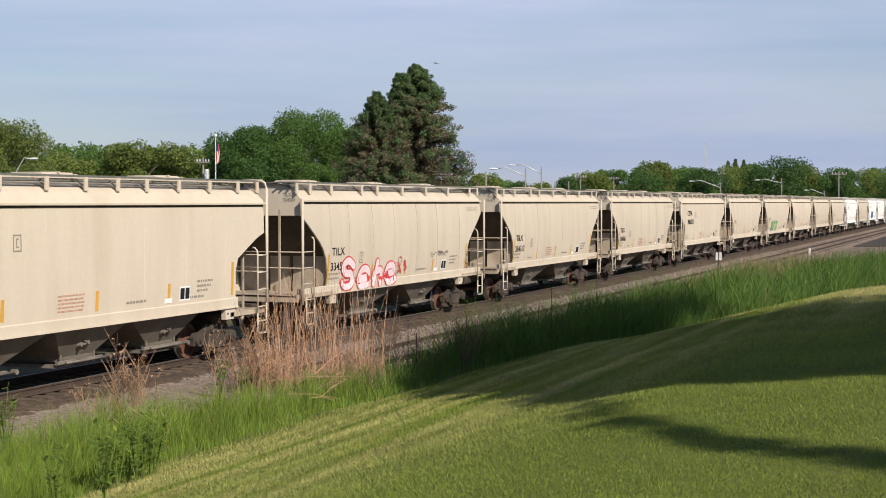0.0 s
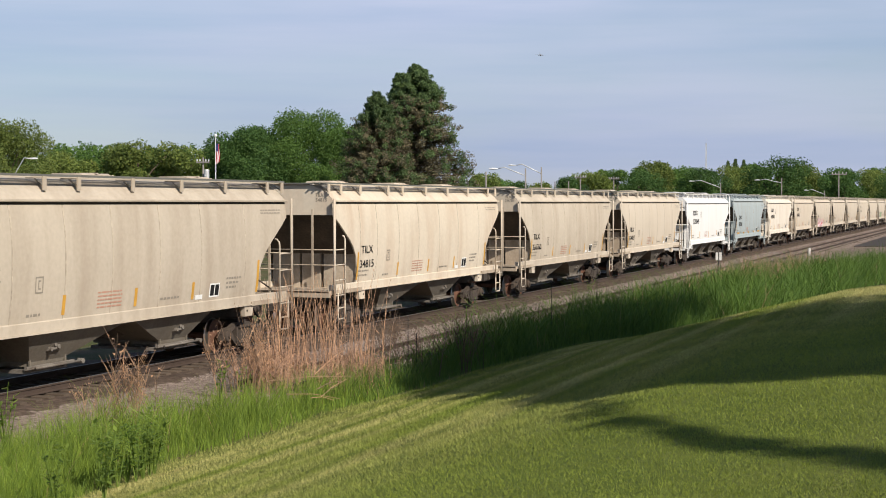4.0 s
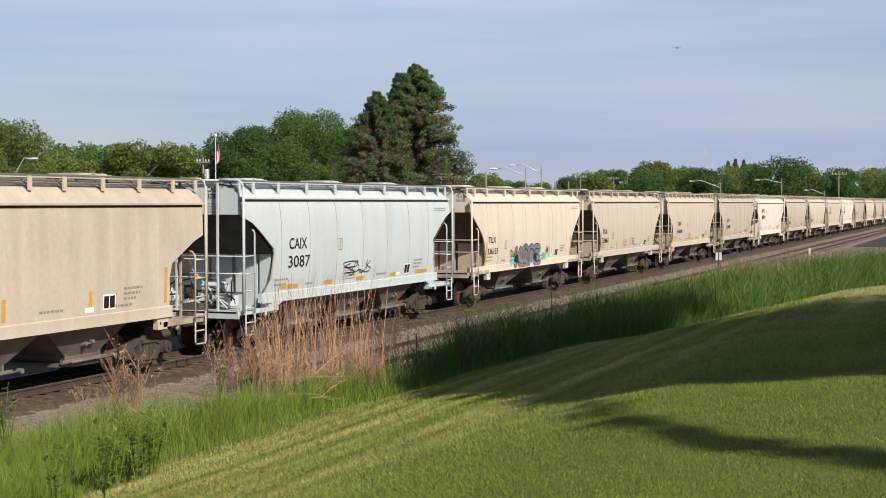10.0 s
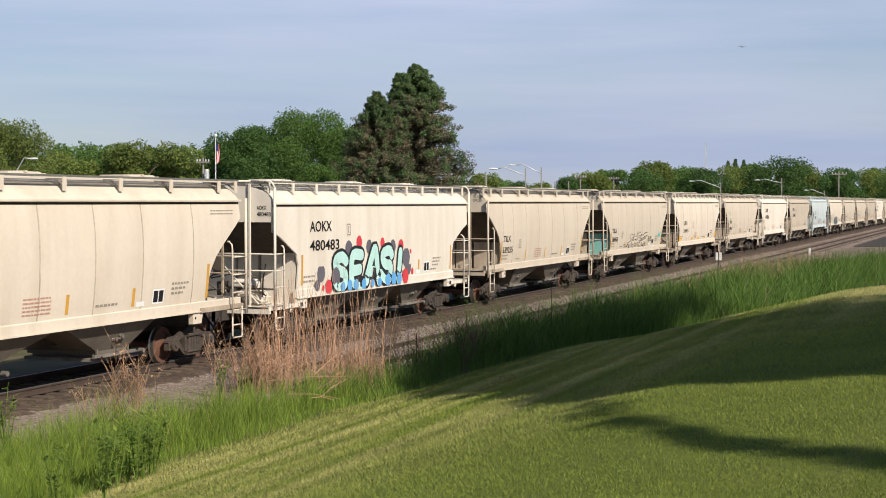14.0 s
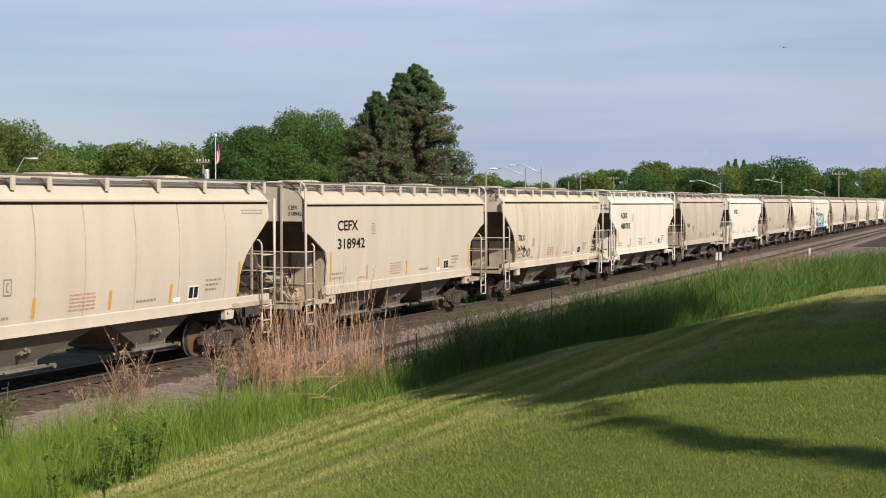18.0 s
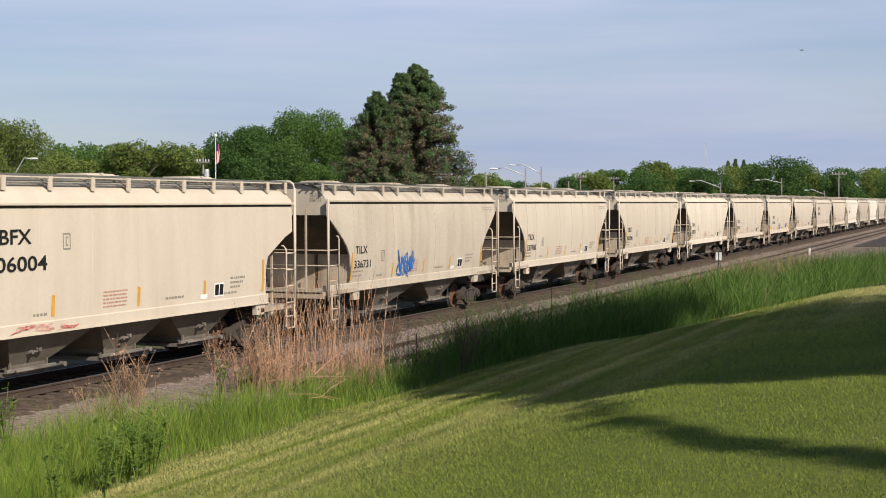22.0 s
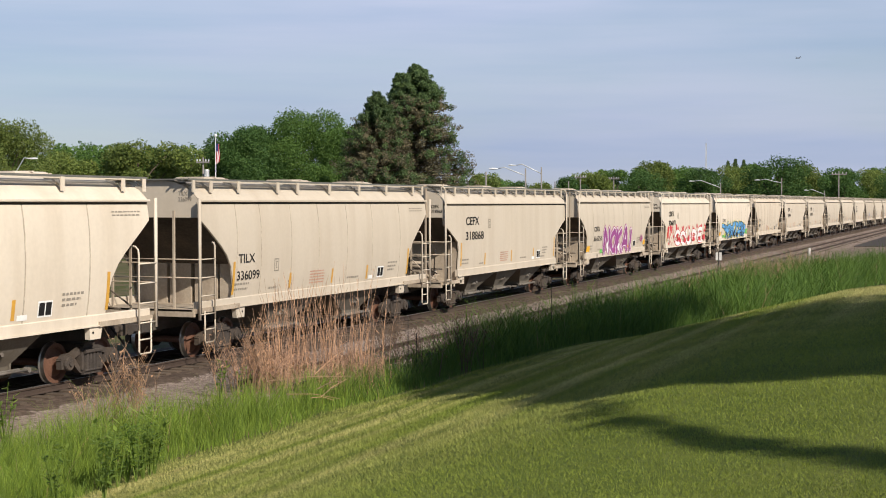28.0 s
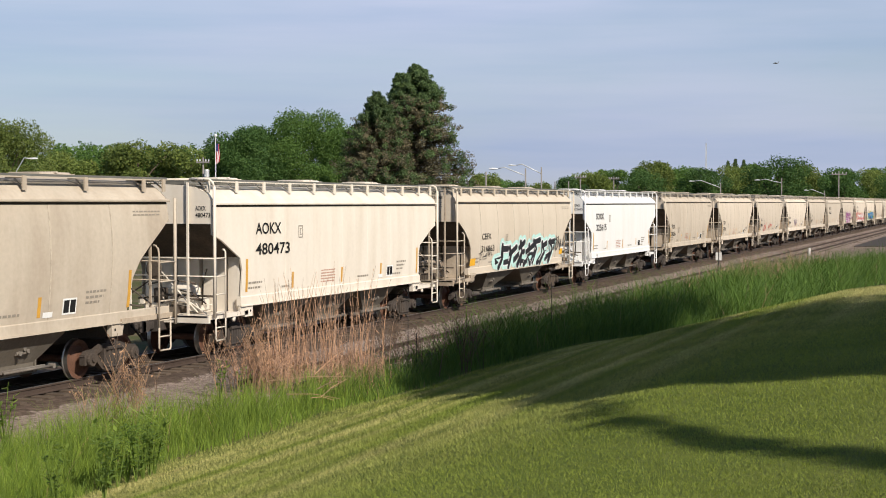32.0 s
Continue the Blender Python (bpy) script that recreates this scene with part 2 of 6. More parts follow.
M_GALV = material("galvanised_steel", (0.55, 0.56, 0.56), rough=0.5, metal=0.4, vary=(0.85, 1.1), bump=0.05)
M_LAMPHEAD = material("white_lamp_housing", (0.75, 0.76, 0.76), rough=0.45, vary=(0.9, 1.05), bump=0.02)
M_FLAGRED = material("red_cloth", (0.42, 0.04, 0.05), rough=0.9, bump=0.1)
M_FLAGWHITE = material("white_cloth", (0.72, 0.70, 0.70), rough=0.9, bump=0.1)
M_FLAGBLUE = material("navy_cloth", (0.03, 0.04, 0.14), rough=0.9, bump=0.1)
M_PLANE = material("grey_aircraft_skin", (0.30, 0.31, 0.33), rough=0.5, bump=0)
SPRAY = {k: material("spray_" + k, c, rough=0.6, vary=(0.85, 1.1), bump=0) for k, c in {
    "red": (0.58, 0.05, 0.06), "pink": (0.62, 0.18, 0.36), "white": (0.75, 0.74, 0.72), "black": (0.02, 0.02, 0.022), "blue": (0.04, 0.16, 0.48),
    "sky": (0.16, 0.42, 0.62), "teal": (0.10, 0.50, 0.44), "mint": (0.46, 0.70, 0.64), "grey": (0.20, 0.20, 0.21), "purple": (0.10, 0.06, 0.22),
    "green": (0.14, 0.42, 0.10), "magenta": (0.36, 0.05, 0.22), "lemon": (0.62, 0.60, 0.12), "slate": (0.12, 0.11, 0.13), "azure": (0.12, 0.36, 0.66), "verdigris": (0.20, 0.42, 0.38), "plum": (0.30, 0.07, 0.24), "blush": (0.74, 0.60, 0.62)}.items()}
M_DARKWEED = leafy("dark_dead_weeds", (0.12, 0.09, 0.07), 0.4, 0.1)
M_LEAFWEED = leafy("green_weed_leaves", (0.17, 0.27, 0.065), 0.4, 0.55)
M_CONCRETE = material("pale_concrete_post", (0.55, 0.53, 0.50), rough=0.9, vary=(0.8, 1.1), bump=0.1)
M_ROD = material("dark_steel_rod", (0.035, 0.03, 0.028), rough=0.8, bump=0.1)
M_SLOPE = material("near_black_slope_and_eave", (0.058, 0.046, 0.036), rough=0.9, vary=(0.6, 1.5), scale=1.2, fine=14, bump=0.1, dirt=(0.11, 0.085, 0.06), dirt_amount=0.5, dirt_scale=(1.5, 1.5, 0.5))
M_SEAM = material("dirt_in_panel_joint", (0.40, 0.345, 0.27), rough=0.9, vary=(0.6, 1.3), scale=1.5, fine=12, bump=0.0)
# a deeper, greyer tan for the hopper bays below the sill
M_BAY = material("dark_hopper_bay_paint", (0.17, 0.15, 0.12), rough=0.9, vary=(0.75, 1.15), scale=1.0, fine=16, bump=0.1, dirt=(0.11, 0.085, 0.06), dirt_amount=0.6, dirt_scale=(1.2, 1.2, 0.5))
M_GATE = material("worn_pale_gate_steel", (0.20, 0.18, 0.155), rough=0.8, vary=(0.6, 1.15), scale=2.5, fine=30, bump=0.2, dirt=(0.10, 0.075, 0.055), dirt_amount=0.7, dirt_scale=(2, 2, 2))
# a deeper, browner tan for the gear on the car ends
M_END_PAINT = material("grimy_tan_end_gear_paint", (0.46, 0.385, 0.295), rough=0.85, vary=(0.75, 1.12), scale=1.2, fine=14, bump=0.06, dirt=(0.20, 0.145, 0.10), dirt_amount=0.6, dirt_scale=(1.5, 1.5, 0.6), spec=0.15, own="Color")
# ---- mesh helpers ----
class Geo:
    """Collects vertices and faces for one mesh."""

    def __init__(self):
        self.v, self.f, self.s = [], [], []

    def add(self, verts, faces, smooth=False):
        o = len(self.v)
        self.v.extend(tuple(p) for p in verts)
        self.f.extend(tuple(i + o for i in f) for f in faces)
        self.s.extend([smooth] * len(faces))
        return self

    def box(self, x0, x1, y0, y1, z0, z1, c=0.0):
        """A box whose four long edges (along its longest side) are chamfered by c."""
        if c <= 0:
            p = [(x, y, z) for x in (x0, x1) for y in (y0, y1) for z in (z0, z1)]
            return self.add(p, [(0, 1, 3, 2), (4, 6, 7, 5), (0, 4, 5, 1), (2, 3, 7, 6), (0, 2, 6, 4), (1, 5, 7, 3)])
        d = (x1 - x0, y1 - y0, z1 - z0)
        ax = d.index(max(d))
        lo, hi = [(x0, x1), (y0, y1), (z0, z1)][(ax + 1) % 3], [(x0, x1), (y0, y1), (z0, z1)][(ax + 2) % 3]
        ring = [(lo[0] + c, hi[0]), (lo[1] - c, hi[0]), (lo[1], hi[0] + c), (lo[1], hi[1] - c), (lo[1] - c, hi[1]), (lo[0] + c, hi[1]), (lo[0], hi[1] - c), (lo[0], hi[0] + c)]
        return self.prism(ring, ax, (x0, y0, z0)[ax], (x1, y1, z1)[ax])

    def prism(self, ring, ax, a, b):
        """A polygon in the plane across axis ax, given as (next axis, axis after), drawn from a to b."""
        def at(p, h):
            q = [0, 0, 0]
            q[ax], q[(ax + 1) % 3], q[(ax + 2) % 3] = h, p[0], p[1]
            return q
        n = len(ring)
        verts = [at(p, a) for p in ring] + [at(p, b) for p in ring]
        faces = [tuple(range(n))[::-1], tuple(range(n, 2 * n))] + [(i, (i + 1) % n, n + (i + 1) % n, n + i) for i in range(n)]
        return self.add(verts, faces)

    def tube(self, pts, r, n=6, r1=None):
        pts = [Vector(p) for p in pts]
        rings = []
        for i, p in enumerate(pts):
            d = (pts[min(i + 1, len(pts) - 1)] - pts[max(i - 1, 0)]).normalized()
            u = d.cross(Vector((0.31, 0.17, 0.93)) if abs(d.z) < 0.9 else Vector((1, 0, 0))).normalized()
            w = d.cross(u)
            k = i / max(1, len(pts) - 1)
            rr = r if r1 is None else r + (r1 - r) * k
            rings.append([p + (u * math.cos(a) + w * math.sin(a)) * rr for a in (2 * math.pi * j / n for j in range(n))])
        verts = [q for ring in rings for q in ring]
        faces = [(i * n + j, i * n + (j + 1) % n, (i + 1) * n + (j + 1) % n, (i + 1) * n + j) for i in range(len(pts) - 1) for j in range(n)]
        faces += [tuple(range(n))[::-1], tuple(range((len(pts) - 1) * n, len(pts) * n))]
        return self.add(verts, faces, n > 5)

    def lathe(self, profile, centre, axis=1, n=24):
        """A profile of (radius, height) turned round an axis through centre."""
        verts, faces = [], []
        for r, h in profile:
            for j in range(n):
                a = 2 * math.pi * j / n
                q = [0, 0, 0]
                q[axis], q[(axis + 1) % 3], q[(axis + 2) % 3] = h, r * math.cos(a), r * math.sin(a)
                verts.append([q[k] + centre[k] for k in range(3)])
        for i in range(len(profile) - 1):
            for j in range(n):
                faces.append((i * n + j, i * n + (j + 1) % n, (i + 1) * n + (j + 1) % n, (i + 1) * n + j))
        faces += [tuple(range(n))[::-1], tuple(range((len(profile) - 1) * n, len(profile) * n))]
        return self.add(verts, faces, False)

    def sheet(self, rows, smooth=True):
        """A grid of points, row by row."""
        c = len(rows[0])
        return self.add([p for r in rows for p in r], [(i * c + j, i * c + j + 1, (i + 1) * c + j + 1, (i + 1) * c + j) for i in range(len(rows) - 1) for j in range(c - 1)], smooth)

    def mesh(self, name, mat):
        m = bpy.data.meshes.new(name)
        m.from_pydata(self.v, [], self.f)
        m.polygons.foreach_set("use_smooth", self.s)
        m.materials.append(mat)
        m.update()
        return m


def part(name, geo, mat, parent, label="", at=None):
    """Links a Geo or a mesh as one mesh object under a thing or under a part."""
    data = geo.mesh(name, mat) if isinstance(geo, Geo) else geo
    ob = new(name, data)
    ob.parent = parent
    if at is not None:
        ob.matrix_basis = at
    if label:
        ob["label"] = label
    return ob


def thing(name, label, category, at=None, group="", kind=""):
    ob = new(name)
    ob.empty_display_size = 0.2
    if at is not None:
        ob.matrix_basis = at
    return tagged(ob, label, category, group, kind)


def solo(name, geo, mat, label="", category="", group="", kind="", at=None):
    data = geo.mesh(name, mat) if isinstance(geo, Geo) else geo
    ob = new(name, data)
    if at is not None:
        ob.matrix_basis = at
    return tagged(ob, label, category, group, kind)


def lettering(text, size, mat, bold=0.0, width=None):
    """Flat letters as a mesh, lower left corner at the origin, in the plane of x and y."""
    c = bpy.data.curves.new("letters", "FONT")
    c.body, c.size, c.offset, c.resolution_u = text, size, bold, 3
    tmp = bpy.data.objects.new("letters", c)
    m = bpy.data.meshes.new_from_object(tmp)
    bpy.data.objects.remove(tmp)
    bpy.data.curves.remove(c)
    m.materials.clear()
    m.materials.append(mat)
    if width:
        xs = [v.co.x for v in m.vertices]
        k = width / max(0.01, max(xs) - min(xs))
        for v in m.vertices:
            v.co.x = (v.co.x - min(xs)) * k
    return m


def smooth_step(a, b, x):
    k = min(1.0, max(0.0, (x - a) / (b - a)))
    return k * k * (3 - 2 * k)


def level(points, x):
    """A smooth height through (x, height) points."""
    for (a, p), (b, q) in zip(points, points[1:]):
        if x <= b:
            k = min(1.0, max(0.0, (x - a) / (b - a)))
            return p + (q - p) * k
    return points[-1][1]
# ---- ground ----
BANK = [(-60, 2.6), (-10, 2.5), (0, 2.3), (3.5, 1.93), (8, 0.80), (9, 0.53), (12.7, -0.3), (13.6, -0.45), (14.4, -0.5), (15.0, -0.33), (18.6, -0.3), (19.0, -0.22), (22.4, -0.22), (24, -0.75), (40, -0.9), (5000, -0.9)]


def ground_z(x, y):
    z = level(BANK, y)
    if y < 14.4:
        far = smooth_step(38, 63, x + 0.35 * y)
        z = z * (1 - far) + far * (-0.55)
        k = 0.06 * noise.noise(Vector((x * 0.11, y * 0.17, 0))) + 0.025 * noise.noise(Vector((x * 0.5, y * 0.5, 3)))
        z += k
    return z


def lawn_edge(x):
    """Where the mown lawn ends and the tall grass begins."""
    e = 13.1 + 0.35 * math.sin(x * 0.33) + 0.2 * math.sin(x * 0.9 + 1)
    return e - 7.0 * smooth_step(33, 62, x)


def spaced(a, b, step, far, grow=1.35):
    """Even steps from a to b, then ever longer ones out to +-far."""
    xs = list(np.arange(a, b + step / 2, step))
    s, x = step, xs[-1]
    while x < far:
        s *= grow
        x += s
        xs.append(x)
    s, x = step, xs[0]
    while x > -far:
        s *= grow
        x -= s
        xs.insert(0, x)
    return [float(q) for q in xs]


GX, GY = spaced(-10, 130, 0.6, 4500), spaced(-8, 26, 0.35, 4500)
GZ = np.array([[ground_z(x, y) for x in GX] for y in GY])


def heights(x, y):
    """Ground heights at arrays of places."""
    gx, gy = np.array(GX), np.array(GY)
    i = np.clip(np.searchsorted(gx, x) - 1, 0, len(gx) - 2)
    j = np.clip(np.searchsorted(gy, y) - 1, 0, len(gy) - 2)
    u, v = (x - gx[i]) / (gx[i + 1] - gx[i]), (y - gy[j]) / (gy[j + 1] - gy[j])
    return (GZ[j, i] * (1 - u) + GZ[j, i + 1] * u) * (1 - v) + (GZ[j + 1, i] * (1 - u) + GZ[j + 1, i + 1] * u) * v


def zones(x, y):
    """How much of a place is lawn, stone and oily dirt."""
    lawn = smooth_step(-0.5, 0.5, lawn_edge(x) - y) if -60 < x < 85 and y > -60 else 0.0
    stone = smooth_step(14.1, 15.0, y) * smooth_step(26.5, 25.5, -y + 52) if y < 27 else 0.0
    stone = max(smooth_step(14.1, 15.0, y) * (1 - smooth_step(25, 26.5, y)), smooth_step(95, 112, x) * smooth_step(6.5, 8.5, y) * (1 - smooth_step(25, 26.5, y)))
    dirt = smooth_step(18.5, 18.95, y) * (1 - smooth_step(25.5, 26.5, y)) + 0.4 * smooth_step(15.0, 15.4, y) * (1 - smooth_step(16.9, 17.3, y))
    dirt = max(dirt, smooth_step(14.8, 15.8, y) * (1 - smooth_step(24, 40, x)) * 0.22 if y < 27 else 0.0)
    dirt = max(dirt, .46 * smooth_step(88, 105, x) * smooth_step(6.0, 8.5, y) * (1 - smooth_step(18, 19, y)))
    return lawn, stone, min(1.0, dirt)


def ground_material():
    m = bpy.data.materials.new("lawn_soil_and_ballast")
    m.use_nodes = True
    t = m.node_tree
    n, l = t.nodes, t.links
    b = n["Principled BSDF"]
    b.inputs["Roughness"].default_value, b.inputs["Specular IOR Level"].default_value = 0.95, 0.15
    co = n.new("ShaderNodeTexCoord")
    zone = n.new("ShaderNodeAttribute")
    zone.attribute_name = "zone"
    sep = n.new("ShaderNodeSeparateColor")
    l.new(zone.outputs["Color"], sep.inputs[0])

    def tex(scale, detail=4, stretch=None):
        q = n.new("ShaderNodeTexNoise")
        q.inputs["Scale"].default_value, q.inputs["Detail"].default_value = scale, detail
        src = co.outputs["Object"]
        if stretch:
            mp = n.new("ShaderNodeMapping")
            mp.inputs["Scale"].default_value = stretch
            l.new(src, mp.inputs["Vector"])
            src = mp.outputs[0]
        l.new(src, q.inputs["Vector"])
        return q.outputs[0]

    def span(v, a, b2, lo=0.0, hi=1.0):
        q = n.new("ShaderNodeMapRange")
        for key, val in (("From Min", a), ("From Max", b2), ("To Min", lo), ("To Max", hi)):
            q.inputs[key].default_value = val
        l.new(v, q.inputs["Value"])
        return q.outputs[0]

    def mix(fac, c1, c2):
        q = n.new("ShaderNodeMixRGB")
        l.new(fac, q.inputs[0])
        for i, c in ((1, c1), (2, c2)):
            if isinstance(c, tuple):
                q.inputs[i].default_value = (*c, 1)
            else:
                l.new(c, q.inputs[i])
        return q.outputs[0]

    def rough_edge(v):
        q = n.new("ShaderNodeMath")
        q.operation = "ADD"
        l.new(v, q.inputs[0]), l.new(span(tex(2.2, 6), .3, .7, -.35, .35), q.inputs[1])
        return span(q.outputs[0], .42, .58)

    soil = mix(span(tex(.5), .4, .65), (0.075, 0.085, 0.03), (0.15, 0.115, 0.07))
    stripe = tex(1.0, 3, (.04, 1.15, .3))
    turf = mix(span(tex(.7, 5), .35, .7), (0.085, 0.112, 0.022), (0.13, 0.15, 0.032))
    turf = mix(span(stripe, .60, .74, 0, .3), turf, (0.28, 0.25, 0.11))
    voro = n.new("ShaderNodeTexVoronoi")
    voro.inputs["Scale"].default_value = 16
    l.new(co.outputs["Object"], voro.inputs["Vector"])
    stone = mix(span(voro.outputs["Color"], .1, .9), (0.135, 0.103, 0.083), (0.35, 0.28, 0.235))
    stone = mix(span(tex(.35, 5, (.35, 1, 1)), .5, .7, 0, .55), stone, (0.16, 0.12, 0.09))
    dirt = mix(span(tex(6, 5), .35, .7), (0.065, 0.047, 0.036), (0.15, 0.11, 0.082))
    out = mix(rough_edge(sep.outputs[0]), soil, turf)
    out = mix(rough_edge(sep.outputs[1]), out, stone)
    out = mix(rough_edge(sep.outputs[2]), out, dirt)
    l.new(out, b.inputs["Base Color"])
    bp = n.new("ShaderNodeBump")
    bp.inputs["Strength"].default_value, bp.inputs["Distance"].default_value = .9, .04
    l.new(tex(24, 3), bp.inputs["Height"])
    l.new(bp.outputs[0], b.inputs["Normal"])
    return m


def build_ground():
    rows = [[(x, y, float(GZ[j, i])) for i, x in enumerate(GX)] for j, y in enumerate(GY)]
    mat = ground_material()
    data = Geo().sheet(rows).mesh("ground", mat)
    att = data.attributes.new("zone", "FLOAT_COLOR", "POINT")
    att.data.foreach_set("color", np.array([(*zones(x, y), 1.0) for y in GY for x in GX], dtype=np.float32).ravel())
    return solo("ground", data, mat, "mown lawn bank, ditch and stone ballast beside the railway", "ground", kind="structure")


ground = build_ground()


def rail_geo(x0, x1):
    g = Geo()
    ring = [(-0.07, -0.17), (0.07, -0.17), (0.07, -0.155), (0.012, -0.13), (0.012, -0.045), (0.036, -0.035), (0.036, -0.006), (0.028, 0), (-0.028, 0), (-0.036, -0.006), (-0.036, -0.035), (-0.012, -0.045), (-0.012, -0.13), (-0.07, -0.155)]
    return g.prism(ring, 0, x0, x1)


def build_track(name, y, x0, x1, sink, label, shiny):
    track = thing(name, label, "railway track", pose(0, y, -sink), kind="structure")
    for side in (-0.7535, 0.7535):
        r = part("rail", rail_geo(x0, x1), M_RAIL, track, at=pose(0, side, 0))
        if shiny:
            part("rail_head", Geo().box(x0, x1, -0.024, 0.024, 0.002, 0.006), M_RAILTOP, r, "polished running surface")
    tie = Geo().box(-0.115, 0.115, -1.3, 1.3, -0.32, -0.172, 0.012).mesh("tie", M_TIE)
    n = 0
    for i in range(150):
        x = max(8, x0) + i * 0.53
        t = part("tie", tie, M_TIE, track, at=pose(x, random.uniform(-.04, .04), random.uniform(-.012, .01), 0, 0, random.uniform(-1, 1)))
    g = Geo()
    x = max(8, x0) + 150 * 0.53
    while x < 420:
        g.box(x - .115, x + .115, -1.3, 1.3, -.32, -.172)
        x += 0.53
    far = part("tie_run", g, M_TIE, track)
    far["kind"] = "stuff"
    return track


main_track = build_track("main_track", TRACK, -1300, 2600, 0.0, "railway track with polished rails on dark ties", True)
siding_track = build_track("siding_track", SIDING, 31, 700, 0.17, "rusty siding track half sunk in stone ballast", False)
# ---- grass, reeds and weeds ----
def blades(name, x, y, h, w, lean, mat, rnd, joints=2, bend=0.35, base=None):
    """Grass blades at those places: each a bent, tapering strip."""
    n = len(x)
    z = heights(x, y) - .01 if base is None else base
    a = rnd.uniform(0, 2 * np.pi, n)
    la = rnd.uniform(0, 2 * np.pi, n)
    side = np.stack([np.cos(a), np.sin(a), np.zeros(n)], 1) * (w / 2)[:, None]
    out = np.stack([np.cos(la), np.sin(la), np.zeros(n)], 1) * (lean * h)[:, None]
    foot = np.stack([x, y, z], 1)
    up = np.zeros((n, 3))
    up[:, 2] = h
    layers = []
    for i in range(joints):
        k = i / joints
        c = foot + up * (k - bend * .25 * k * k) + out * k * k
        layers += [c - side * (1 - k * .6), c + side * (1 - k * .6)]
    tip = foot + up * (1 - bend * .25) + out
    v = np.stack(layers + [tip], 1)
    m_per = 2 * joints + 1
    faces, starts, loops = [], [], 0
    idx = []
    for i in range(joints - 1):
        idx.append([2 * i, 2 * i + 1, 2 * i + 3, 2 * i + 2])
    idx.append([2 * joints - 2, 2 * joints - 1, 2 * joints])
    pattern = np.array([q for f in idx for q in f])
    sizes = [len(f) for f in idx]
    m = bpy.data.meshes.new(name)
    m.vertices.add(n * m_per)
    m.vertices.foreach_set("co", v.reshape(-1, 3).ravel())
    ln = (np.arange(n)[:, None] * m_per + pattern[None, :]).ravel()
    m.loops.add(len(ln))
    m.loops.foreach_set("vertex_index", ln.astype(np.int32))
    st = np.concatenate([[0], np.cumsum(sizes)[:-1]])
    m.polygons.add(n * len(idx))
    m.polygons.foreach_set("loop_start", (np.arange(n)[:, None] * len(pattern) + st[None, :]).ravel().astype(np.int32))
    m.materials.append(mat)
    m.update()
    m.validate()
    return m


def edge_of(x):
    return np.array([lawn_edge(float(q)) for q in x])


def wedge(rnd, n, d0, d1, u0, u1):
    """Places before the camera, denser near it."""
    d = np.exp(rnd.uniform(np.log(d0), np.log(d1), n))
    u = rnd.uniform(u0, u1, n)
    p = np.array(EYE)[None, :2] + np.array(FWD)[None, :2] * d[:, None] + np.array(RIGHT)[None, :2] * (u * d)[:, None]
    return p[:, 0], p[:, 1], d


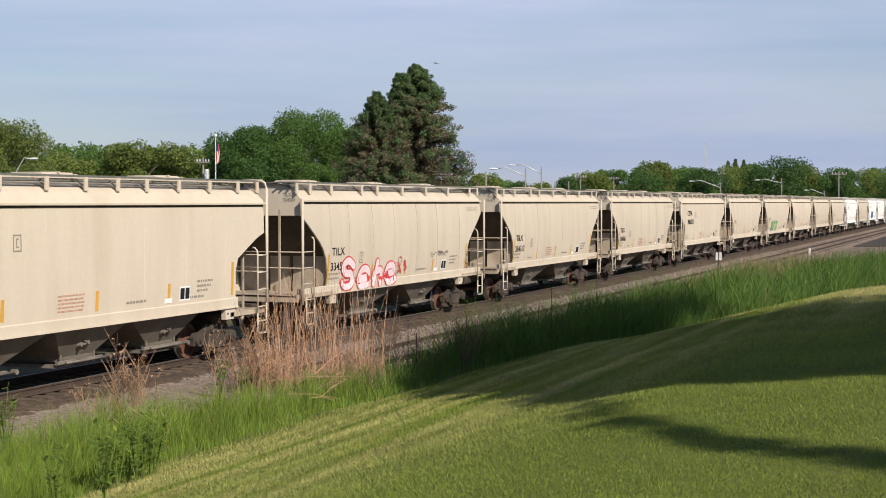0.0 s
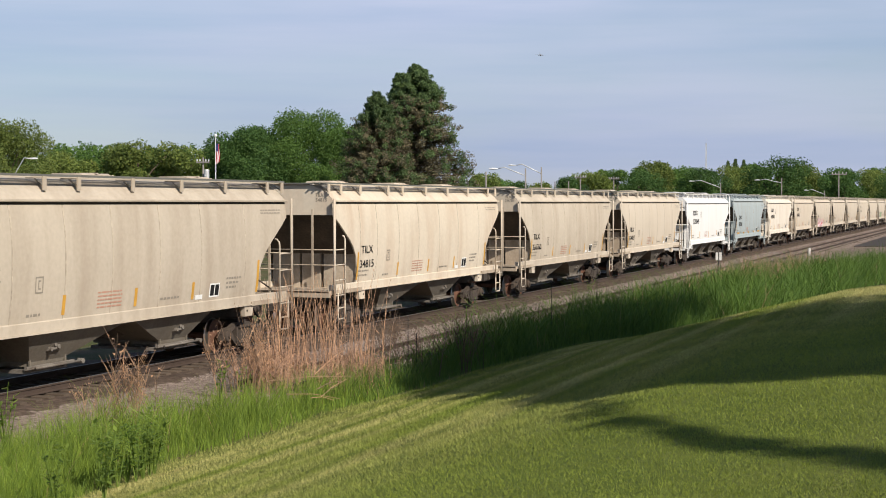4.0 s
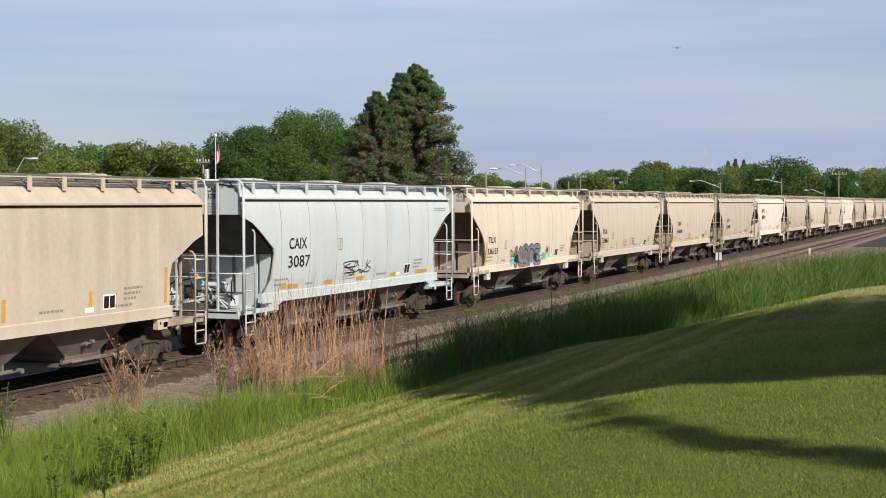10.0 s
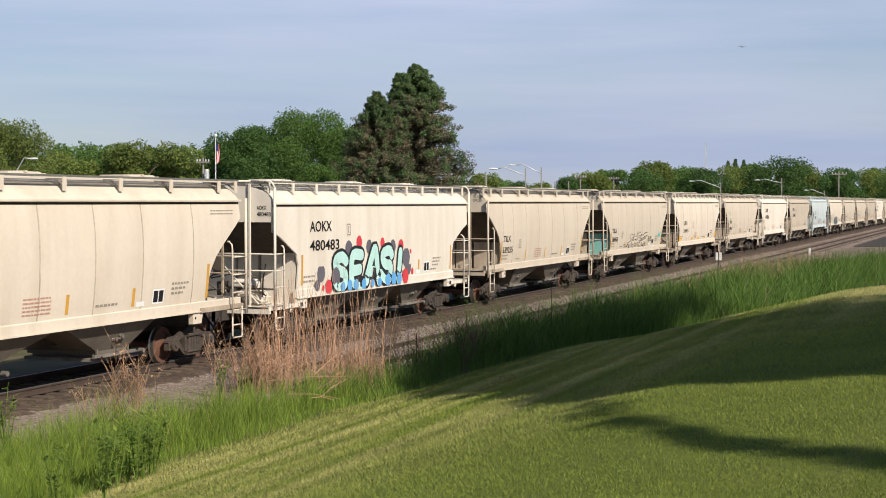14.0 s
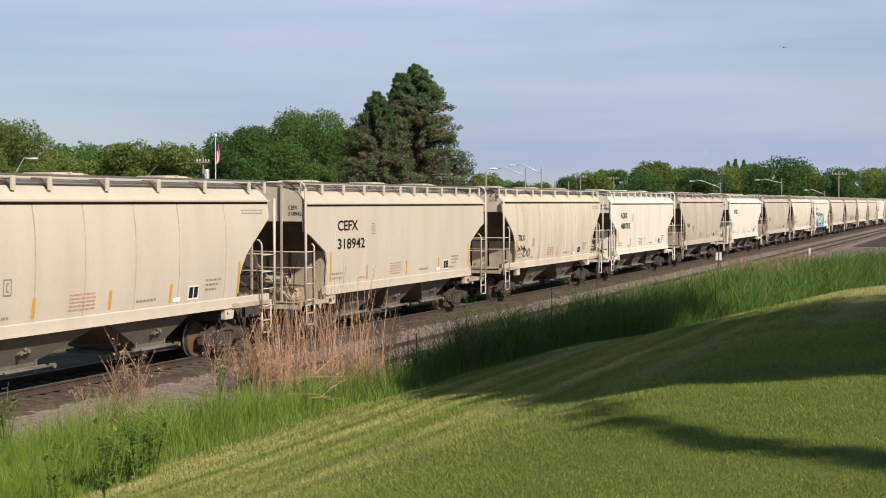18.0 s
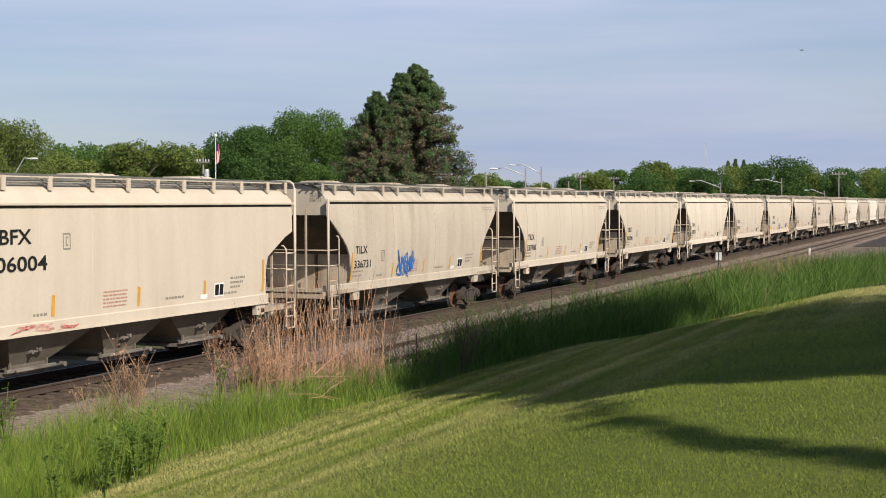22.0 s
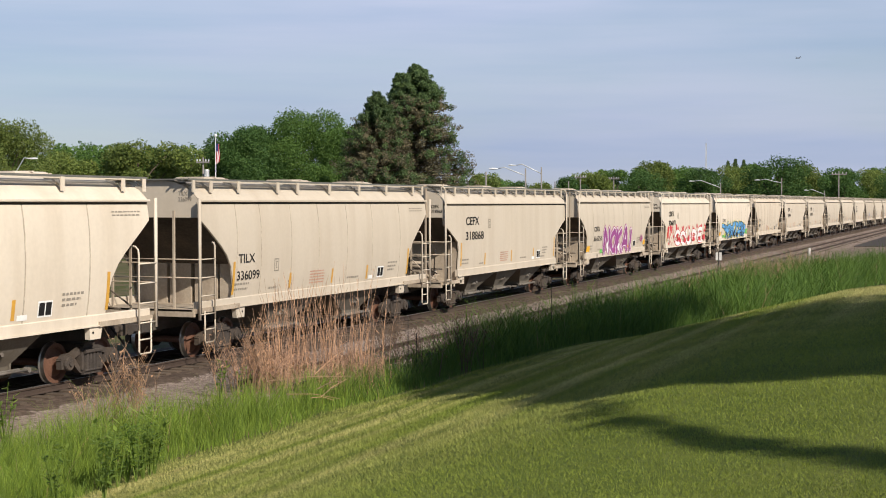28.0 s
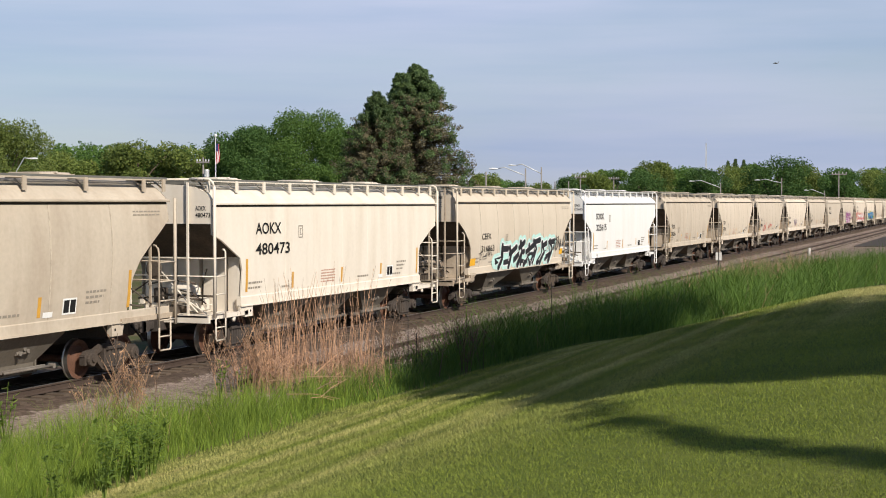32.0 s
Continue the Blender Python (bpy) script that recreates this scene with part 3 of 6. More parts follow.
def build_grass():
    rnd = np.random.RandomState(11)
    x, y, d = wedge(rnd, 820000, 7.5, 60, -.34, .34)
    keep = y < edge_of(x) + rnd.uniform(-.35, .2, len(x))
    x, y, d = x[keep], y[keep], d[keep]
    k = np.clip(d / 14, .8, 2.2)
    m = blades("lawn_grass", x, y, rnd.uniform(.018, .048, len(x)) * k ** .5, rnd.uniform(.005, .0105, len(x)) * k, rnd.uniform(.15, 1.1, len(x)), M_BLADE, rnd, 1)
    solo("lawn_grass", m, M_BLADE, "short mown lawn grass with dry yellowish streaks", "grass", kind="stuff")
    # tall grass of the ditch
    x, y, d = wedge(rnd, 480000, 15, 130, -.36, .36)
    x2, y2, d2 = wedge(rnd, 60000, 16, 36, -.34, -.03)
    x, y, d = np.concatenate([x, x2]), np.concatenate([y, y2]), np.concatenate([d, d2])
    e = edge_of(x)
    left = np.clip((30 - x) / 8, 0, 1)
    top = 14.4 + 1.3 * left + rnd.normal(0, .25, len(x)) - np.clip((x - 60) / 45, 0, 1) * 1.2 - np.clip((x - 92) / 25, 0, 1) * 6
    gap = (x > 32) & (x < 36) & (rnd.uniform(0, 1, len(x)) < .5) & (y > 13.8)
    keep = (y > e + rnd.uniform(-.25, .15, len(x))) & (y < top) & ~gap
    x, y, d, e = x[keep], y[keep], d[keep], e[keep]
    into = np.clip((y - e) / .7, .28, 1)
    patch = np.array([noise.noise(Vector((float(a) * .35, float(b) * .6, 2))) for a, b in zip(x, y)])
    tuft = np.array([noise.noise(Vector((float(a) * 1.7, float(b) * 2.1, 5))) for a, b in zip(x, y)])
    h = rnd.uniform(.35, .95, len(x)) * into * (1 + .5 * patch + .45 * tuft) * (1 + .75 * np.clip((x - 35) / 4, 0, 1))
    thin = (tuft < -.12) & (x < 32) & (rnd.uniform(0, 1, len(x)) < .75)
    h = np.where(thin, h * .35, h)
    wide, lean = rnd.uniform(.009, .019, len(x)) * np.clip(d / 40, .62, 1.8) * np.where(x > 35, 1.35, 1.0), rnd.uniform(.05, .75, len(x)) * np.where(x > 35, 1.35, 1.0)
    near = x + rnd.normal(0, 1.2, len(x)) < 31
    for name, q, mat, words in (("fresh_grass", near, M_FRESH, "loose light green grass along the foot of the lawn"), ("tall_grass", ~near, M_TALL, "tall dense green grass in the ditch beside the lawn")):
        m = blades(name, x[q], y[q], h[q], wide[q], lean[q], mat, rnd, 3)
        solo(name, m, mat, words, "grass", kind="stuff")
    # a few dry blades among them
    pick = rnd.uniform(0, 1, len(x)) < np.where((x > 74) & (y > 10.4), .5, np.where((x > 64) & (y > 12.4), .2, .008))
    m = blades("dry_grass", x[pick], y[pick], h[pick] * 1.15, np.full(pick.sum(), .009) * np.clip(d[pick] / 30, .8, 2), rnd.uniform(.1, .5, pick.sum()), M_REED, rnd, 3)
    solo("dry_grass", m, M_REED, "dry tan stems among the tall grass", "grass", kind="stuff")


build_grass()


def reed_geo(rnd, h, n, spread, plume):
    g = Geo()
    for i in range(n):
        x, y = rnd.gauss(0, spread), rnd.gauss(0, spread * .8)
        hh = h * rnd.uniform(.55, 1.1)
        lx, ly = rnd.gauss(0, .10) * hh, rnd.gauss(0, .10) * hh
        pts = [(x, y, -.1), (x + lx * .3, y + ly * .3, hh * .5), (x + lx, y + ly, hh)]
        g.tube(pts, .0075, 3, .003)
        for j in range(rnd.randint(1, 3)):
            z = hh * rnd.uniform(.25, .8)
            a = rnd.uniform(0, 6.28)
            r = rnd.uniform(.15, .4)
            b = Vector((x + lx * z / hh, y + ly * z / hh, z))
            q = b + Vector((math.cos(a) * r, math.sin(a) * r, rnd.uniform(-.1, .25)))
            w = Vector((-math.sin(a), math.cos(a), 0)) * .009
            g.add([b - w, b + w, q], [(0, 1, 2)])
        if plume:
            for j in range(7):
                b = Vector((x + lx, y + ly, hh - .05 * j))
                a = rnd.uniform(0, 6.28)
                q = b + Vector((math.cos(a) * .09, math.sin(a) * .09, rnd.uniform(-.02, .1)))
                w = Vector((0, 0, .012))
                g.add([b - w, b + w, q], [(0, 1, 2)])
    return g


def weed_geo(rnd, h, n, twigs=8):
    """A dead weed: upright stems that fork into brooms of fine twigs with withered leaves."""
    g = Geo()
    for i in range(n):
        a = rnd.uniform(0, 6.28)
        x, y = rnd.gauss(0, .07), rnd.gauss(0, .07)
        hh = h * rnd.uniform(.6, 1.1)
        t = Vector((x + math.cos(a) * hh * .3, y + math.sin(a) * hh * .3, hh))
        b = Vector((x, y, -.1))
        g.tube([b, b.lerp(t, .5) + Vector((0, 0, .07)), t], .011, 3, .004)
        for j in range(twigs):
            k = rnd.uniform(.25, 1)
            c = b.lerp(t, k) + Vector((0, 0, .07 * (1 - abs(2 * k - 1))))
            a2 = rnd.uniform(0, 6.28)
            e = c + Vector((math.cos(a2) * .8, math.sin(a2) * .8, 1.3)) * rnd.uniform(.10, .26) * h
            g.tube([c, e], .006, 3, .003)
            for m2 in range(1):
                at = c.lerp(e, rnd.uniform(.4, 1))
                f = at + Vector((rnd.uniform(-.07, .07), rnd.uniform(-.07, .07), rnd.uniform(-.09, .06)))
                g.add([at, f + Vector((.02, 0, .012)), f + Vector((0, .01, -.03))], [(0, 1, 2)])
    return g


def leafy_weed_geo(rnd, h):
    g = Geo()
    for s in range(5):
        a = rnd.uniform(0, 6.28)
        t = Vector((math.cos(a) * .16 * h, math.sin(a) * .16 * h, h * rnd.uniform(.7, 1)))
        g.tube([(0, 0, -.05), t * .5, t], .010, 4, .004)
        for j in range(16):
            c = t * rnd.uniform(.2, 1)
            a2 = rnd.uniform(0, 6.28)
            d = Vector((math.cos(a2), math.sin(a2), rnd.uniform(-.2, .7))) * rnd.uniform(.07, .14)
            w = d.cross(Vector((0, 0, 1))).normalized() * .025
            g.add([c, c + d * .5 + w, c + d, c + d * .5 - w], [(0, 1, 2, 3)])
    return g


def seen_spot(x, depth):
    p = EYE + FWD * depth + RIGHT * ((x - 784) / 2600 * depth)
    return p.x, p.y, float(heights(np.array([p.x]), np.array([p.y]))[0])


def build_weeds():
    rnd = random.Random(4)
    clumps = [reed_geo(rnd, 2.6, 9, .38, False).mesh("reed_clump", M_REED) for i in range(4)]
    for i in range(24):
        x = 465 + 195 * (i / 23) + rnd.uniform(-14, 14)
        px_, py_, pz_ = seen_spot(x, rnd.uniform(34.0, 37.0))
        o = solo("reed_clump", clumps[i % 4], M_REED, "clump of tall dry tan reeds at the lawn's edge", "reeds", "dry reeds", at=pose(px_, py_, pz_, 0, 0, rnd.uniform(0, 360)))
        k = rnd.uniform(.72, 1.08)
        o.scale = (1, 1, k)
    low = [reed_geo(rnd, .85, 26, .36, True).mesh("dry_grass_tuft", M_REED) for i in range(3)]
    for i in range(22):
        px_, py_, pz_ = seen_spot(450 + rnd.uniform(0, 1) * 205, rnd.uniform(33.5, 37))
        solo("dry_grass_tuft", low[i % 3], M_REED, "low tuft of pinkish dry grass among the reeds", "grass", "dry tufts", at=pose(px_, py_, pz_, 0, 0, rnd.uniform(0, 360)))
    dead = [weed_geo(rnd, 1.5, 4).mesh("dead_weed", M_WEED) for i in range(4)]
    for i, (x, d) in enumerate([(206, 28), (218, 28.5), (240, 28), (256, 28.6), (172, 28), (152, 28.5), (228, 27.6), (392, 33), (408, 33.5), (428, 34), (446, 33), (464, 34), (482, 34)]):
        px_, py_, pz_ = seen_spot(x, d)
        o = solo("dead_weed", dead[i % 4], M_WEED, "dead brown branching weed beside the ballast", "weed", "dead weeds", at=pose(px_, py_, pz_, 0, 0, rnd.uniform(0, 360)))
        k = rnd.uniform(.9, 1.2) if x > 300 else (rnd.uniform(.85, 1.05) if x > 180 else .6)
        o.scale = (k, k, k)
    thin = [weed_geo(rnd, 1.2, 2, 7).mesh("thin_weed", M_DARKWEED) for i in range(3)]
    for i in range(38):
        px_, py_, pz_ = seen_spot(rnd.uniform(655, 860), rnd.uniform(36.5, 42))
        o = solo("thin_weed", thin[i % 3], M_DARKWEED, "thin dark dead weed standing in the ditch", "weed", "thin weeds", at=pose(px_, py_, pz_, 0, 0, rnd.uniform(0, 360)))
        k = rnd.uniform(.6, 1.1)
        o.scale = (k, k, k)
    green = [leafy_weed_geo(rnd, 1.0).mesh("leafy_weed", M_LEAFWEED) for i in range(3)]
    for i, (x, d) in enumerate([(385, 31), (430, 31.5), (8, 24.5), (250, 23), (262, 23.4), (238, 22.6), (180, 20), (2, 26), (205, 22), (222, 22.8), (270, 23.6), (244, 23.8), (190, 22.4), (96, 20.4)]):
        px_, py_, pz_ = seen_spot(x, d)
        o = solo("leafy_weed", green[i % 3], M_LEAFWEED, "green leafy weed in the tall grass", "weed", "leafy weeds", at=pose(px_, py_, pz_, 0, 0, rnd.uniform(0, 360)))
        k = rnd.uniform(.9, 1.25)
        o.scale = (k, k, k)
    # fallen reeds lying over the grass edge
    g = Geo()
    for a, b, d0, d1 in (((470, 676), (622, 668), 30.5, 31.5), ((507, 699), (600, 707), 29.5, 29.8), ((566, 705), (614, 672), 29.6, 31), ((570, 702), (598, 684), 29.6, 30.5), ((556, 664), (612, 618), 31, 32), ((548, 706), (590, 710), 29.4, 29.6), ((560, 690), (604, 676), 30, 31)):
        ends = [EYE + FWD * d + RIGHT * ((q[0] - 784) / 2600 * d) + Vector((0, 0, (358.5 - q[1]) / 2600 * d)) for q, d in ((a, d0), (b, d1))]
        g.tube([ends[0], ends[0].lerp(ends[1], .5) + Vector((0, 0, .05)), ends[1]], .007, 4, .004)
    solo("fallen_reed", g, M_REED, "bent dry reeds fallen over the lawn's edge", "reeds", kind="stuff")


build_weeds()


def build_stones():
    """Loose crushed stone on the ballast between and beside the tracks."""
    rnd = np.random.RandomState(9)
    x, y, d = wedge(rnd, 190000, 26, 130, -.36, .34)
    loose = rnd.uniform(0, 1, len(x))
    keep = ((y > 14.6) & (y < 18.75) & (x > 31 + rnd.uniform(0, 9, len(x))) & (np.abs(np.abs(y - SIDING) - .75) > .06) & ((np.abs(y - SIDING) > .8) | (loose < .6)))
    x, y, d = x[keep], y[keep], d[keep]
    n = len(x)
    base = np.array([(1, 0, 0), (-1, 0, 0), (0, 1, 0), (0, -1, 0), (0, 0, 1), (0, 0, -1)], float)
    v = base[None] * rnd.uniform(.55, 1.3, (n, 6, 1)) + rnd.normal(0, .18, (n, 6, 3))
    v *= (rnd.uniform(.02, .055, n) * np.clip(d / 45, 1, 1.8))[:, None, None]
    v += np.stack([x, y, heights(x, y) + .012], 1)[:, None]
    f = np.array([(0, 2, 4), (2, 1, 4), (1, 3, 4), (3, 0, 4), (2, 0, 5), (1, 2, 5), (3, 1, 5), (0, 3, 5)])
    m = bpy.data.meshes.new("ballast_stones")
    m.vertices.add(6 * n)
    m.vertices.foreach_set("co", v.ravel())
    ln = (np.arange(n)[:, None, None] * 6 + f[None]).ravel()
    m.loops.add(len(ln))
    m.loops.foreach_set("vertex_index", ln.astype(np.int32))
    m.polygons.add(8 * n)
    m.polygons.foreach_set("loop_start", np.arange(0, 24 * n, 3).astype(np.int32))
    m.materials.append(M_STONE)
    m.update()
    solo("ballast_stone", m, M_STONE, "loose crushed pinkish-grey ballast stones", "ballast", kind="stuff")


build_stones()
# ---- the train ----
HALF = 8.12           # half the length of a car body
SILL0, SILL1 = 1.28, 1.54
BOW = [(1.50, 1.50), (1.56, 1.9), (1.60, 2.4), (1.615, 2.9), (1.60, 3.4), (1.56, 3.8), (1.51, 4.10)]
KINDS = {
    # side: half width and height from the sill up; end: how far the end panel stands inside the corner posts, low: its lower edge;
    # cut: corner cut-out of the side sheet, depth and height, downwards; bulk: depth and top of the upright plate under the slope
    # mark and number: distance from the end, height, width and letter size; stile: width of the corner ladder and height of its short stile
    "curved": dict(side=BOW, end=0.16, low=3.70, cut=[(0.16, 3.66), (0.86, 3.18), (1.22, 2.93), (1.52, 2.68), (1.76, 2.36), (1.89, 2.0), (1.93, 1.56)], bulk=(1.97, 2.44), arc=True,
                   roof=[(1.53, 4.13), (1.50, 4.20), (1.34, 4.36), (1.10, 4.52), (0.8, 4.62), (0.45, 4.67), (0.0, 4.68)], mark=(2.14, 2.46, 0.93, 0.34), number=(2.09, 2.0, 1.29, 0.34), orange=False,
                   joints=[2.08, 3.46, 5.33, 7.16, 9.22, 11.2, 13.55], sill=0.10, stile=(0.80, 3.02, 4.2), rails=(-0.92, 0.92), endtext=(-0.95, 4.27, 4.12, 0.15)),
    "bowed": dict(side=BOW, end=0.14, low=3.36, cut=[(0.14, 3.35), (0.45, 3.29), (0.98, 2.99), (1.50, 2.60), (1.75, 2.26), (1.84, 1.9), (1.85, 1.5)], bulk=(1.89, 2.38), arc=True,
                  roof=[(1.54, 4.12), (1.52, 4.22), (1.34, 4.40), (1.05, 4.50), (0.8, 4.54), (0.0, 4.58)], mark=(3.0, 2.62, 1.11, 0.34), number=(2.97, 2.13, 1.58, 0.34), orange=True,
                  joints=[2.88, 5.02, 7.15, 9.28, 11.4, 13.5], sill=1.6, stile=(0.82, 2.9, 4.6), rails=(-1.18, -0.54), endtext=(-0.6, 4.40, 4.22, 0.16)),
    "flat": dict(side=[(1.55, 1.50), (1.575, 2.0), (1.585, 2.6), (1.585, 3.2), (1.575, 3.7), (1.56, 4.03)], end=0.03, low=3.53, cut=[(0.03, 3.25), (0.48, 3.10), (1.54, 2.58), (1.66, 2.24), (1.62, 1.5)], bulk=(1.66, 2.60), arc=False,
                 roof=[(1.57, 4.05), (1.555, 4.15), (1.34, 4.37), (1.0, 4.50), (0.8, 4.54), (0.0, 4.58)], mark=(2.40, 3.22, 1.53, 0.44), number=(2.39, 2.65, 2.08, 0.44), orange=False,
                 joints=[2.24, 4.22, 6.17, 8.12, 10.07, 12.02, 14.02], sill=1.55, stile=(0.60, 2.82, 4.7), rails=(-0.88, 0.88), endtext=(-1.08, 3.88, 3.70, 0.17)),
    "tall": dict(side=[(1.50, 1.50), (1.57, 1.9), (1.61, 2.4), (1.62, 2.9), (1.61, 3.4), (1.57, 3.9), (1.50, 4.16)], end=0.08, low=3.76, cut=[(0.08, 3.70), (0.62, 3.52), (1.0, 3.32), (1.86, 2.78), (1.90, 2.62), (1.80, 1.9), (1.42, 1.5)], bulk=(1.92, 2.62), arc=True,
                 roof=[(1.49, 4.20), (1.42, 4.32), (1.2, 4.48), (1.0, 4.55), (0.7, 4.60), (0.0, 4.62)], mark=(2.81, 2.75, 1.15, 0.45), number=(2.77, 2.22, 2.05, 0.47), orange=False,
                 joints=[2.35, 4.2, 6.1, 8.1, 10.1, 12.05, 13.9], sill=1.30, stile=(0.66, 3.3, 4.7), rails=(-0.88, 0.4), endtext=(-0.5, 4.38, 4.19, 0.2)),
}


def inset(k, z):
    """How far the side sheet's end edge lies inside the corner posts at the height z."""
    pts = k["cut"]
    if z >= pts[0][1]:
        return k["end"]
    for (a, z0), (b, z1) in zip(pts, pts[1:]):
        if z >= z1:
            return a + (b - a) * (z0 - z) / (z0 - z1)
    return pts[-1][0]


def side_y(k, z):
    pts = k["side"]
    for (a, z0), (b, z1) in zip(pts, pts[1:]):
        if z <= z1:
            return a + (b - a) * (z - z0) / (z1 - z0)
    return pts[-1][0]


def side_rows(k, x0, x1, sgn, cols, out=0.0):
    zs = sorted(set([round(1.50 + (k["side"][-1][1] - 1.50) * i / 15, 3) for i in range(16)] + [z for _, z in k["cut"] if z > 1.5]))
    rows = []
    for z in zs:
        e = HALF - inset(k, z)
        a, b = max(x0, -e), min(x1, e)
        y = side_y(k, z) + out
        rows.append([(a + (b - a) * i / cols, sgn * y, z) for i in range(cols + 1)])
    return rows


def panel_geo(k, x0, x1):
    """One side panel: its sheet, and edges turned in so that the joints are recessed."""
    rows = side_rows(k, x0, x1, -1, 4)
    c, d = (0.024, 0.010) if k["arc"] else (0.010, 0.004)
    g = Geo()
    g.sheet([[(r[0][0] + c, r[0][1], r[0][2])] + r[1:-1] + [(r[-1][0] - c, r[-1][1], r[-1][2])] for r in rows])
    for e, s in ((0, 1), (-1, -1)):
        g.sheet([[(r[e][0] + s * c, r[e][1], r[e][2]), (r[e][0], r[e][1] + d, r[e][2]), (r[e][0], r[e][1] + 0.05, r[e][2])][::s] for r in rows], False)
    return g


def ladder_geo(w, top, post):
    """Corner ladder on a car's side: a tall post at the end, a short stile beside it, rungs between. x inwards from the end."""
    g = Geo()
    g.box(0.0, 0.085, -.03, .025, 1.08, min(post, 4.5))
    if post > 4.65:
        g.tube([(0.042, 0, 4.45), (0.042, -.06, 4.62), (0.042, -.16, 4.69), (0.042, -.75, 4.70)], 0.036)
    elif post > 4.5:
        g.tube([(0.042, 0, 4.45), (0.042, -.03, 4.60), (0.042, -.12, 4.63), (0.042, -.28, 4.60)], 0.03)
    g.tube([(w, 0, 1.05), (w, 0, top - .16), (w + .01, -.01, top - .05), (w + .05, -.06, top + .02), (w + .07, -.12, top + .03)], 0.027)
    for i in range(4):
        g.tube([(0.04, .012, 1.22 + i * 0.47), (w, .012, 1.22 + i * 0.47)], 0.018)
    return g


def stirrup_geo(w):
    g = Geo()
    a = w - .52
    g.tube([(a, 0, 1.3), (a, 0, 0.54), (a + .04, 0, 0.48), (w - .05, 0, 0.48), (w, 0, 0.54), (w, 0, 1.3)], 0.024)
    g.tube([(a, 0, 0.82), (w, 0, 0.82)], 0.02)
    return g


def truck_parts():
    """Meshes of one truck: side frame, bolster and wheelset, about the truck's centre at rail height."""
    f = Geo()
    def slab(ring, y0=-1.12, y1=-0.98):
        f.prism([(z, x) for x, z in ring], 1, y0, y1)
    slab([(-1.14, 0.54), (-0.98, 0.66), (-0.64, 0.68), (-0.36, 0.78), (0.36, 0.78), (0.64, 0.68), (0.98, 0.66), (1.14, 0.54), (0.62, 0.55), (0.36, 0.64), (-0.36, 0.64), (-0.62, 0.55)])
    for s in (-1, 1):
        slab([(s * 0.74, 0.55), (s * 0.60, 0.55), (s * 0.44, 0.36), (s * 0.28, 0.28), (s * 0.28, 0.16), (s * 0.42, 0.20), (s * 0.60, 0.36)][::s])
        slab([(s * 1.12, 0.34), (s * 1.12, 0.58), (s * 0.68, 0.58), (s * 0.68, 0.34), (s * 0.78, 0.34), (s * 0.80, 0.46), (s * 0.98, 0.46), (s * 1.0, 0.34)][::s])
        slab([(s * 0.40, 0.26), (s * 0.40, 0.68), (s * 0.29, 0.68), (s * 0.29, 0.26)][::s], -1.16, -0.98)
    slab([(-0.34, 0.15), (0.34, 0.15), (0.34, 0.27), (-0.34, 0.27)], -1.18, -0.98)
    for x in (-0.89, 0.89):
        f.lathe([(0.15, -1.20), (0.165, -1.17), (0.165, -1.08)], (x, 0, 0.457), 1, 14)
        f.lathe([(0.06, -1.235), (0.06, -1.20)], (x, 0, 0.457), 1, 8)
    for x in (-0.2, -0.07, 0.07, 0.2):
        f.lathe([(0.058, 0.27), (0.058, 0.64)], (x, -1.15, 0), 2, 8)
    f.box(-0.33, 0.33, -1.24, -1.05, 0.63, 0.72, 0.02)
    f.box(-0.34, 0.34, -1.22, -1.05, 0.21, 0.27, 0.02)
    b = Geo().box(-0.22, 0.22, -1.1, 1.1, 0.5, 0.86, 0.04)
    b.box(-0.09, 0.09, -0.9, 0.9, 0.32, 0.5)
    w = Geo()
    for s in (-1, 1):
        prof = [(0.10, s * 0.80), (0.13, s * 0.80), (0.33, s * 0.745), (0.375, s * 0.80), (0.457, s * 0.80), (0.465, s * 0.70), (0.487, s * 0.685), (0.487, s * 0.665), (0.37, s * 0.66), (0.33, s * 0.70), (0.12, s * 0.66)]
        w.lathe(prof, (0, 0, 0.457), 1, 26)
    w.lathe([(0.085, -1.0), (0.085, 1.0)], (0, 0, 0.457), 1, 12)
    wheels = w.mesh("wheelset", M_WHEEL)
    wheels.materials.append(M_TREAD)
    wheels.polygons.foreach_set("material_index", [1 if min(math.hypot(w.v[i][0], w.v[i][2] - .457) for i in face) > .45 else 0 for face in w.f])
    return f.mesh("side_frame", M_TRUCK), b.mesh("bolster", M_TRUCK), wheels


FRAME_MESH, BOLSTER_MESH, WHEEL_MESH = truck_parts()
PAINTED = {"side_panel", "side_sheet", "roof", "end_panel", "bulkhead", "side_sill", "jacking_pad", "platform", "ladder", "stirrup", "bracket", "bracket_row", "hatch_lid", "board_edge", "end_handrail", "roof_lip", "air_reservoir", "brake_rigging"}


def plate(x0, x1, z0, z1, k, lift=0.006):
    """A thin plate or patch of paint lying on the near side, following its curve."""
    n = max(1, int((z1 - z0) / 0.25))
    rows = []
    for i in range(n + 1):
        z = z0 + (z1 - z0) * i / n
        y = -side_y(k, z) - lift
        rows.append([(x0, y, z), (x1, y, z)])
    g = Geo().sheet(rows)
    return g


